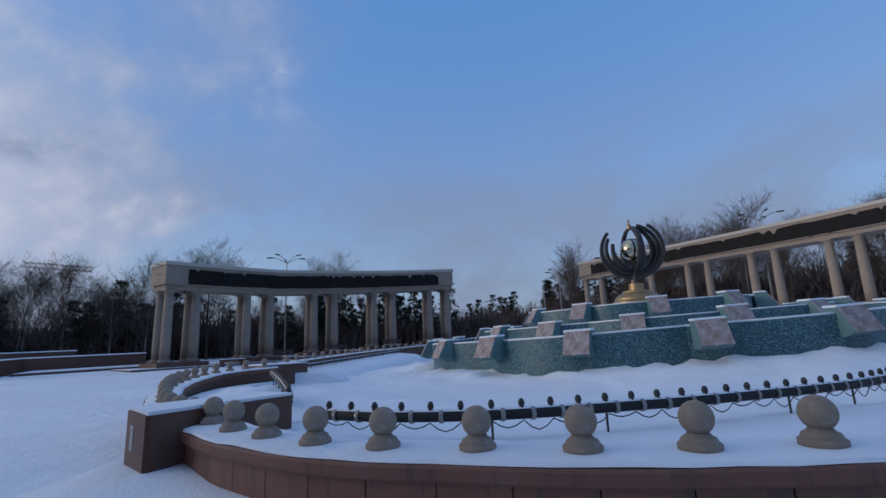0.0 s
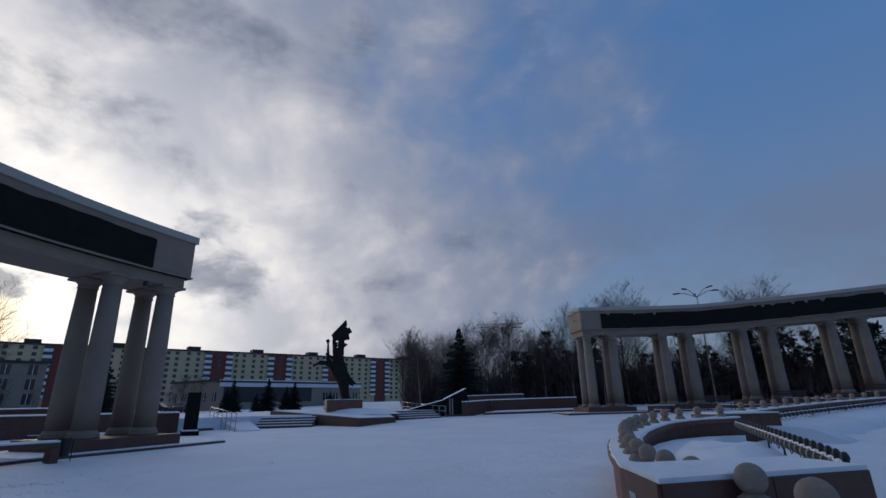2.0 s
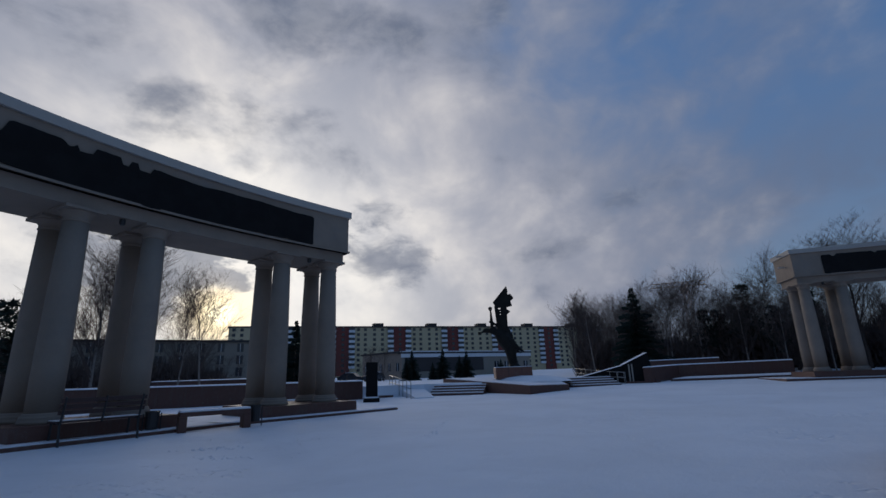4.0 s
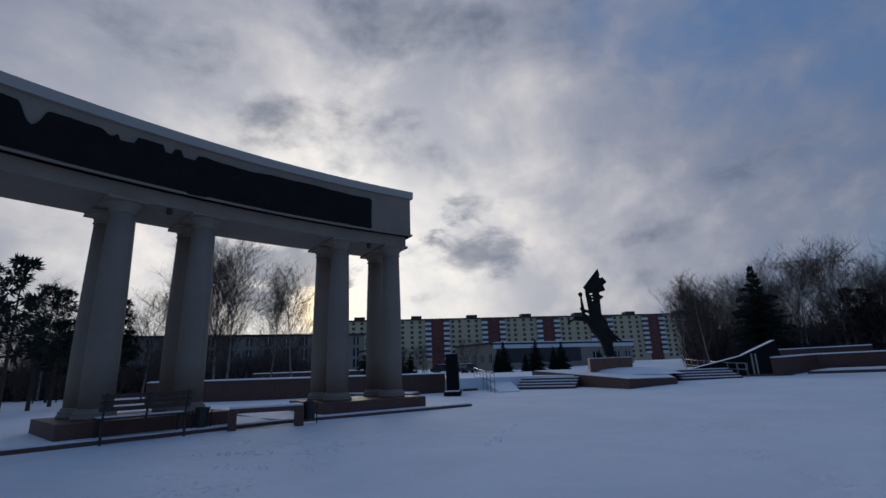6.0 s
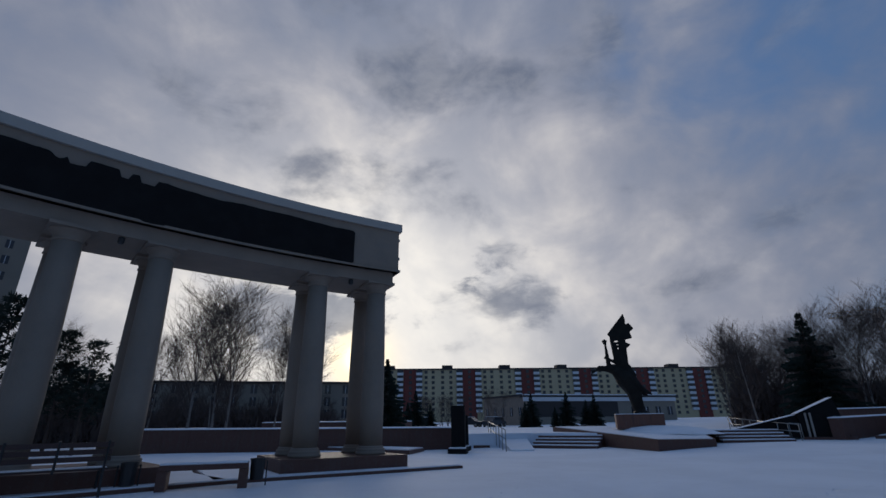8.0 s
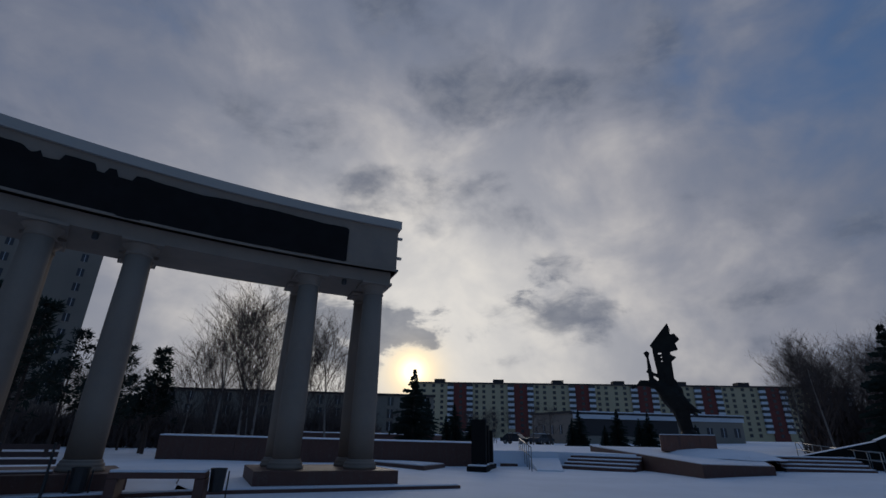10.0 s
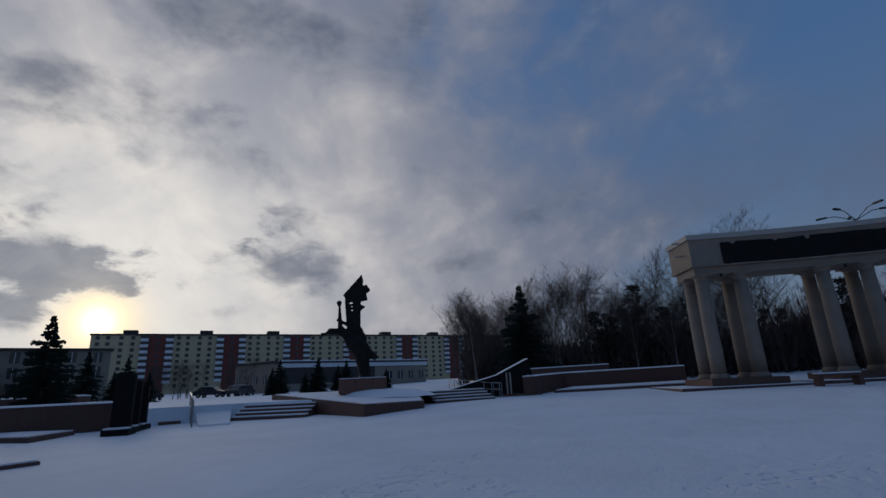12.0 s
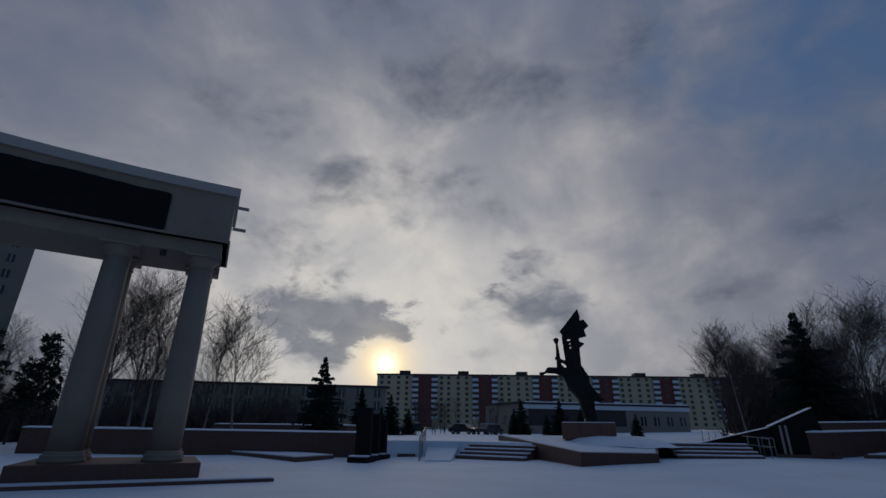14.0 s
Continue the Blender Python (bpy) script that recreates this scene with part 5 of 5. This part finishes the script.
def scatter(seed, count, az0, az1, d0, d1, s0, s1):
    rnd = random.Random(seed)
    return [(*polar(rnd.uniform(az0, az1), rnd.uniform(d0, d1)), rnd.uniform(s0, s1)) for _ in range(count)]


birch_a = plant("birch_tree", branch_tree(11, 9.4, 0.52, 4, 0.10, 0.05, bark=BIRCH, twig_from=1, lowest=0.2, kids=(24, 10, 8)), "bare birch with pale trunk and hanging twigs on snow", "tree", "bare birches")
birch_b = plant("birch_tree", branch_tree(23, 8.4, 0.46, 4, 0.085, 0.08, bark=BIRCH, twig_from=1, lowest=0.22, lean=0.1, kids=(22, 10, 8)), "slim bare birch with pale trunk and drooping twigs", "tree", "bare birches")
broad = plant("bare_tree", branch_tree(5, 11.0, 0.92, 5, 0.15, -0.10, lowest=0.22, kids=(22, 10, 6, 5)), "large bare broad-crowned tree standing behind the colonnade", "tree", "bare trees")
bush = plant("bare_tree", branch_tree(31, 6.0, 0.8, 4, 0.07, 0.02, lowest=0.08, kids=(14, 7, 5)), "bare reddish-brown thicket tree on the snowy park edge", "tree", "bare trees")
spruce = plant("spruce_tree", conifer(3, 5.2, 2.1, 30), "young dark green spruce standing in snow behind the wall", "tree", "spruces")
pine_a = plant("pine_tree", pine(8, 11.0), "dark pine with loose crown at the park edge", "tree", "pines")

near_left = [(*polar(-88.9, 31), 1.0), (*polar(-86.6, 32), 0.86)]
set_out(birch_a, near_left + [(*polar(-24.0, 41.4), 0.78), (*polar(-17.4, 47), 0.95), (*polar(-13.0, 45.5), 0.9), (*polar(-31.5, 48.8), 0.75)] + scatter(1, 10, -30, -3, 43, 62, 0.65, 0.9) + scatter(2, 5, -124, -88, 41, 56, 0.6, 0.85) + scatter(15, 10, 45, 82, 60, 77, 1.0, 1.3), 1)
set_out(birch_b, [(*polar(-85.3, 32), 0.95), (*polar(-80.6, 34), 0.85), (*polar(-78.0, 35), 0.85), (*polar(-92.5, 38), 0.8), (*polar(-29.3, 42.2), 0.8), (*polar(-20.7, 39.7), 0.85)] + scatter(3, 12, -30, -1, 41, 56, 0.7, 1.0) + scatter(4, 5, -115, -84, 36, 47, 0.55, 0.8) + scatter(16, 12, 40, 82, 58, 75, 1.0, 1.3), 2)
set_out(broad, [(*polar(-3.0, 45.5), 1.03), (*polar(11.6, 48.5), 0.92)] + scatter(5, 6, 40, 62, 70, 85, 0.8, 0.95), 3)
set_out(bush, scatter(6, 50, -32, 21, 43, 68, 0.7, 1.1) + scatter(7, 26, -81, -51, 66, 94, 0.6, 0.9) + scatter(8, 22, -132, -85, 39, 62, 0.5, 0.8) + scatter(20, 26, -104, -74, 41, 66, 0.5, 0.75) + scatter(17, 24, 38, 86, 58, 79, 1.0, 1.3), 4)
set_out(spruce, [(*polar(-68.4, 31.2), 1.0), (*polar(-24.1, 40.5), 1.4)] + [(*polar(a, r), s) for a, r, s in ((-67.7, 49.7, 0.8), (-65.7, 51.6, 0.55), (-64.8, 52.6, 0.72), (-63.1, 55.3, 0.5), (-52.2, 63.2, 0.6), (-51.5, 64.2, 0.78), (-48.9, 65.3, 0.5), (-47.6, 66.3, 0.85), (-45.5, 67.3, 0.62), (-44.6, 67.2, 0.74), (-40.3, 69.3, 0.5))], 5, 0.05)
set_out(pine_a, scatter(9, 40, -20, 30, 45, 66, 0.42, 0.62) + scatter(10, 12, -140, -95, 34, 58, 0.38, 0.6) + [(*polar(a, r), k) for a, r, k in ((-104.7, 26, 0.52), (-102, 30, 0.58), (-109, 26, 0.62), (-98.0, 29.5, 0.5), (-106, 33, 0.6), (-100, 34, 0.55), (-113, 29, 0.66), (-95.5, 36, 0.5))] + scatter(11, 14, 30, 46, 70, 103, 0.55, 0.75) + scatter(18, 14, 40, 82, 62, 80, 0.6, 0.8) + [(*polar(-16.7, 47.2), 0.6), (*polar(-12.5, 47.3), 0.62)], 6)


def far_woods():
    """Dark woods beyond the park, too far and dense to count."""
    rnd = random.Random(77)
    verts, faces = [], []

    def tri(a, b, c):
        k = len(verts)
        verts.extend((a, b, c))
        faces.append((k, k + 1, k + 2))

    for k in range(8200):
        az = rnd.uniform(-31, 88) if k % 3 else rnd.uniform(-140, -74)
        dist = rnd.uniform(60 if az > 34 else 47, 95)
        x, y = polar(az, dist)
        h = rnd.uniform(3.2, 7.2) * (0.8 + dist / 300) * (0.85 + 0.5 * noise.noise(Vector((az * 0.22, 1.0, 0.0))))
        if az < -70:
            h *= 0.72 if az < -92 else 0.55
        if 13 < az < 40:
            h *= 0.62
        z = max(TERRACE, ground_z(x, y)) if on_terrace(x, y) else ground_z(x, y)
        for i in range(52):
            t = rnd.random() ** 1.2
            a = rnd.uniform(0, 6.28)
            bulge = math.sqrt(max(0.02, 1 - (2 * t - 0.9) ** 2))
            out = rnd.uniform(0.0, 1.3) * bulge
            px, py, pz = x + math.cos(a) * out, y + math.sin(a) * out, z - 0.2 + h * t
            if t > 0.6:
                wide, rise, reach = rnd.uniform(0.012, 0.035), rnd.uniform(0.3, 0.8), rnd.uniform(-0.15, 0.35)
            else:
                wide, rise, reach = rnd.uniform(0.03, 0.16), rnd.uniform(0.4, 1.2), rnd.uniform(0.1, 0.7)
            sx, sy = -math.sin(a) * wide, math.cos(a) * wide
            tri((px - sx, py - sy, pz), (px + sx, py + sy, pz), (px + math.cos(a) * reach, py + math.sin(a) * reach, pz + rise))
    me = bpy.data.meshes.new("far_woods")
    me.from_pydata(verts, [], faces)
    me.materials.append(TWIG)
    tagged(new("far_woods", me), "dense dark bare woods beyond the park", "woods", kind="stuff")


far_woods()


# ---- buildings ----
def frame_between(a, b, z=1.3):
    a, b = Vector((*a, z)), Vector((*b, z))
    d = (b - a).normalized()
    return Matrix.Translation(a) @ Matrix.Rotation(math.atan2(d.y, d.x), 4, "Z"), (b - a).length


def apartment_house():
    m, length = frame_between((-236.7, 88.3), (-144.5, 275.2), 3.0)
    ob = thing("apartment_house", "long nine-storey cream and maroon panel apartment house", "building", at=m)
    floors, fh, base = 9, 2.57, 1.0
    top = base + floors * fh
    deep = 12.0
    part("wall", boxed(0, 0, -2.5, length, deep, top), YELLOW, ob)
    part("roof", boxed(-0.4, -0.5, top, length + 0.4, deep + 0.3, top + 0.7), DARK_ROOF, ob, "dark flat roof edge")
    sections = 7
    sw = length / sections
    win = mesh_of(boxed(-0.75, -0.06, 0, 0.75, 0.05, 1.45), "window", PANE)
    balc = mesh_of(boxed(-1.5, -1.1, 0, 1.5, 0.0, 1.2), "balcony", WHITE)
    glaz = mesh_of(boxed(-1.5, -1.05, 1.21, 1.5, 0.0, 2.4), "balcony_glazing", PANE)
    for s in range(sections):
        x0 = s * sw
        part("stair_bay", boxed(x0 + sw * 0.70, -0.5, 0, x0 + sw * 0.93, 0.1, top + 0.05), MAROON, ob, "maroon panel bay")
        part("roof_hut", boxed(x0 + sw * 0.36, 3, top + 0.6, x0 + sw * 0.54, 8, top + 2.6), DARK_ROOF, ob)
        for f in range(floors):
            z = base + f * fh
            for u in (0.08, 0.20, 0.36, 0.50):
                part("window", win, None, ob, at=Matrix.Translation((x0 + sw * u, 0, z + 0.8)))
            part("window", win, None, ob, at=Matrix.Translation((x0 + sw * 0.815, -0.5, z + 0.8)))
            if f:
                for u in (0.645, 0.965):
                    b = part("balcony", balc, None, ob, "white balcony front", at=Matrix.Translation((x0 + sw * u, -0.02, z)))
                    part("balcony_glazing", glaz, None, b)
    return ob


apartment_house()


def block(name, a, b, floors, fh, deep, label, wall, cols, roof=DARK_ROOF, band=False, win_h=1.5, win_w=1.1):
    m, length = frame_between(a, b)
    ob = thing(name, label, "building", at=m)
    top = floors * fh + 0.8
    part("wall", boxed(0, 0, -1.5, length, deep, top), wall, ob)
    part("roof", boxed(-0.3, -0.3, top, length + 0.3, deep + 0.3, top + 0.35), roof, ob)
    if band:
        part("roof_snow", boxed(-0.3, -0.32, top + 0.351, length + 0.3, deep + 0.3, top + 0.5), SNOW_CAP, ob, "snow lying on the roof edge")
        part("fascia", boxed(-0.2, -0.25, top - 0.7, length + 0.2, -0.003, top - 0.003), WHITE, ob, "pale fascia")
        part("glass_band", boxed(0.6, -0.08, 1.0, length * 0.6, -0.004, top - 0.75), DARK_ROOF, ob, "dark brown recessed band")
    win = mesh_of(boxed(-win_w / 2, -0.05, 0, win_w / 2, 0.05, win_h), "window", PANE)
    frm = mesh_of(boxed(-0.04, -0.08, 0, 0.04, -0.051, win_h), "mullion", WHITE)
    for f in range(floors):
        for c in range(cols):
            if band and c < cols * 0.6:
                continue
            at = Matrix.Translation((length * (c + 0.5) / cols, 0, f * fh + 1.2))
            o = part("window", win, None, ob, at=at)
            part("mullion", frm, None, o)
    return ob


block("grey_office_block", polar(-98.0, 101.5), polar(-67.8, 93.5), 3, 2.15, 10, "plain grey plastered office block with snow on its flat roof", GREY_WALL, 16)
low_l, low_r = polar(-52.2, 89.9), polar(-36.4, 106.0)
block("low_hall", low_l, low_r, 1, 3.6, 14, "low grey hall with a band of snow along its roof", GREY_WALL, 12, band=True)
block("low_hall_wing", polar(-56.8, 100.7), low_l, 1, 3.8, 8, "pale side wing of the low hall", STONE, 5, win_w=0.8)
block("tower_block", polar(-127.8, 110.7), polar(-104.5, 110.4), 14, 2.9, 16, "tall pale grey apartment tower block", GREY_WALL, 8)


def crane():
    ob = thing("tower_crane", "rusty tower crane far beyond the trees", "crane", at=Matrix.Translation((-45.2, 136.0, 2.0)))
    mast = bmesh.new()
    for dx in (-0.6, 0.6):
        for dy in (-0.6, 0.6):
            rod(mast, (dx, dy, 0), (dx, dy, 21.5), 0.14, sides=4)
    for i in range(10):
        rod(mast, (-0.6, -0.6, i * 2.1), (0.6, -0.6, i * 2.1 + 2.1), 0.09, sides=4)
    part("mast", mast, CRANE, ob)
    jib = bmesh.new()
    for z, y in ((20.0, -0.5), (20.0, 0.5), (21.1, 0)):
        rod(jib, (-9.0, y * 0.5, z + 1.0), (5.0, y, z), 0.12, sides=4)
    for i in range(12):
        x = -8.6 + i * 1.1
        zz = 20.0 + 1.0 * (5.0 - x) / 14
        rod(jib, (x, -0.4, zz), (x + 0.55, 0, zz + 1.05), 0.07, sides=4)
        rod(jib, (x + 0.55, 0, zz + 1.05), (x + 1.1, 0.4, zz), 0.07, sides=4)
    part("jib", jib, CRANE, ob)
    part("cab", boxed(-0.9, -1.6, 18.2, 0.7, -0.6, 20.0), CRANE, ob)


crane()


def street_lamp(at, high, heads, turn):
    ob = thing("street_lamp", "tall grey street lamp with several arms", "street lamp", at=Matrix.Translation(at) @ Matrix.Rotation(turn, 4, "Z"), group="street lamps")
    part("pole", rod(bmesh.new(), (0, 0, -0.3), (0, 0, high), 0.09, 0.05, 8), STEEL, ob)
    for i in range(heads):
        a = 2 * math.pi * i / heads if heads > 2 else math.pi * i
        out = Vector((math.cos(a), math.sin(a), 0))
        arm = rod(bmesh.new(), (0, 0, high - 0.1), out * 1.0 + Vector((0, 0, high + 0.45)), 0.03, sides=6)
        rod(arm, out * 1.0 + Vector((0, 0, high + 0.45)), out * 1.5 + Vector((0, 0, high + 0.5)), 0.03, sides=6)
        part("arm", arm, STEEL, ob)
        part("lamp_head", boxed(-0.09, -0.3, -0.05, 0.09, 0.3, 0.06, 0.03), IRON, ob, at=Matrix.Translation(out * 1.7 + Vector((0, 0, high + 0.5))) @ Matrix.Rotation(a + math.pi / 2, 4, "Z"))


for az, dist, high, heads in ((6.5, 43.0, 9.4, 5), (64.0, 51.0, 8.6, 5), (39.2, 56.0, 6.0, 1), (41.2, 56.2, 6.6, 4), (29.0, 82.0, 5.0, 1)):
    x, y = polar(az, dist)
    street_lamp((x, y, ground_z(x, y)), high, heads, radians(20))


def parked_car(at, turn):
    ob = thing("parked_car", "dark parked car on the snowy street, far off", "car", at=Matrix.Translation(at) @ Matrix.Rotation(turn, 4, "Z"), group="parked cars")
    bm = bmesh.new()
    prof = [(-2.1, 0.35), (2.1, 0.35), (2.15, 0.75), (1.2, 0.9), (0.6, 1.4), (-1.0, 1.45), (-1.7, 0.95), (-2.15, 0.85)]
    a = [bm.verts.new((x, -0.85, z)) for x, z in prof]
    b = [bm.verts.new((x, 0.85, z)) for x, z in prof]
    n = len(prof)
    for i in range(n):
        bm.faces.new((a[i], a[(i + 1) % n], b[(i + 1) % n], b[i]))
    bm.faces.new(a)
    bm.faces.new(list(reversed(b)))
    bmesh.ops.recalc_face_normals(bm, faces=bm.faces)
    part("body", bm, CAR_PAINT, ob)
    part("windscreen", boxed(-0.95, -0.87, 0.95, 0.6, 0.87, 1.32), PANE, ob)
    part("roof_snow", boxed(-0.9, -0.7, 1.46, 0.5, 0.7, 1.54, 0.03), SNOW_CAP, ob)
    for x in (-1.3, 1.3):
        for y in (-0.8, 0.8):
            w_ob = part("wheel", rod(bmesh.new(), (x, y - 0.1, 0.32), (x, y + 0.1, 0.32), 0.32, sides=14), RUBBER, ob)
            part("rim", rod(bmesh.new(), (x, y - 0.12, 0.32), (x, y + 0.12, 0.32), 0.18, sides=10), STEEL, w_ob)


for az, dist, turn in ((-63.9, 75.8, 2.2), (-58.5, 78.1, 0.6), (-55.9, 78.2, 2.1), (-55.4, 81.1, 2.2)):
    x, y = polar(az, dist)
    parked_car((x, y, max(TERRACE, ground_z(x, y))), turn)
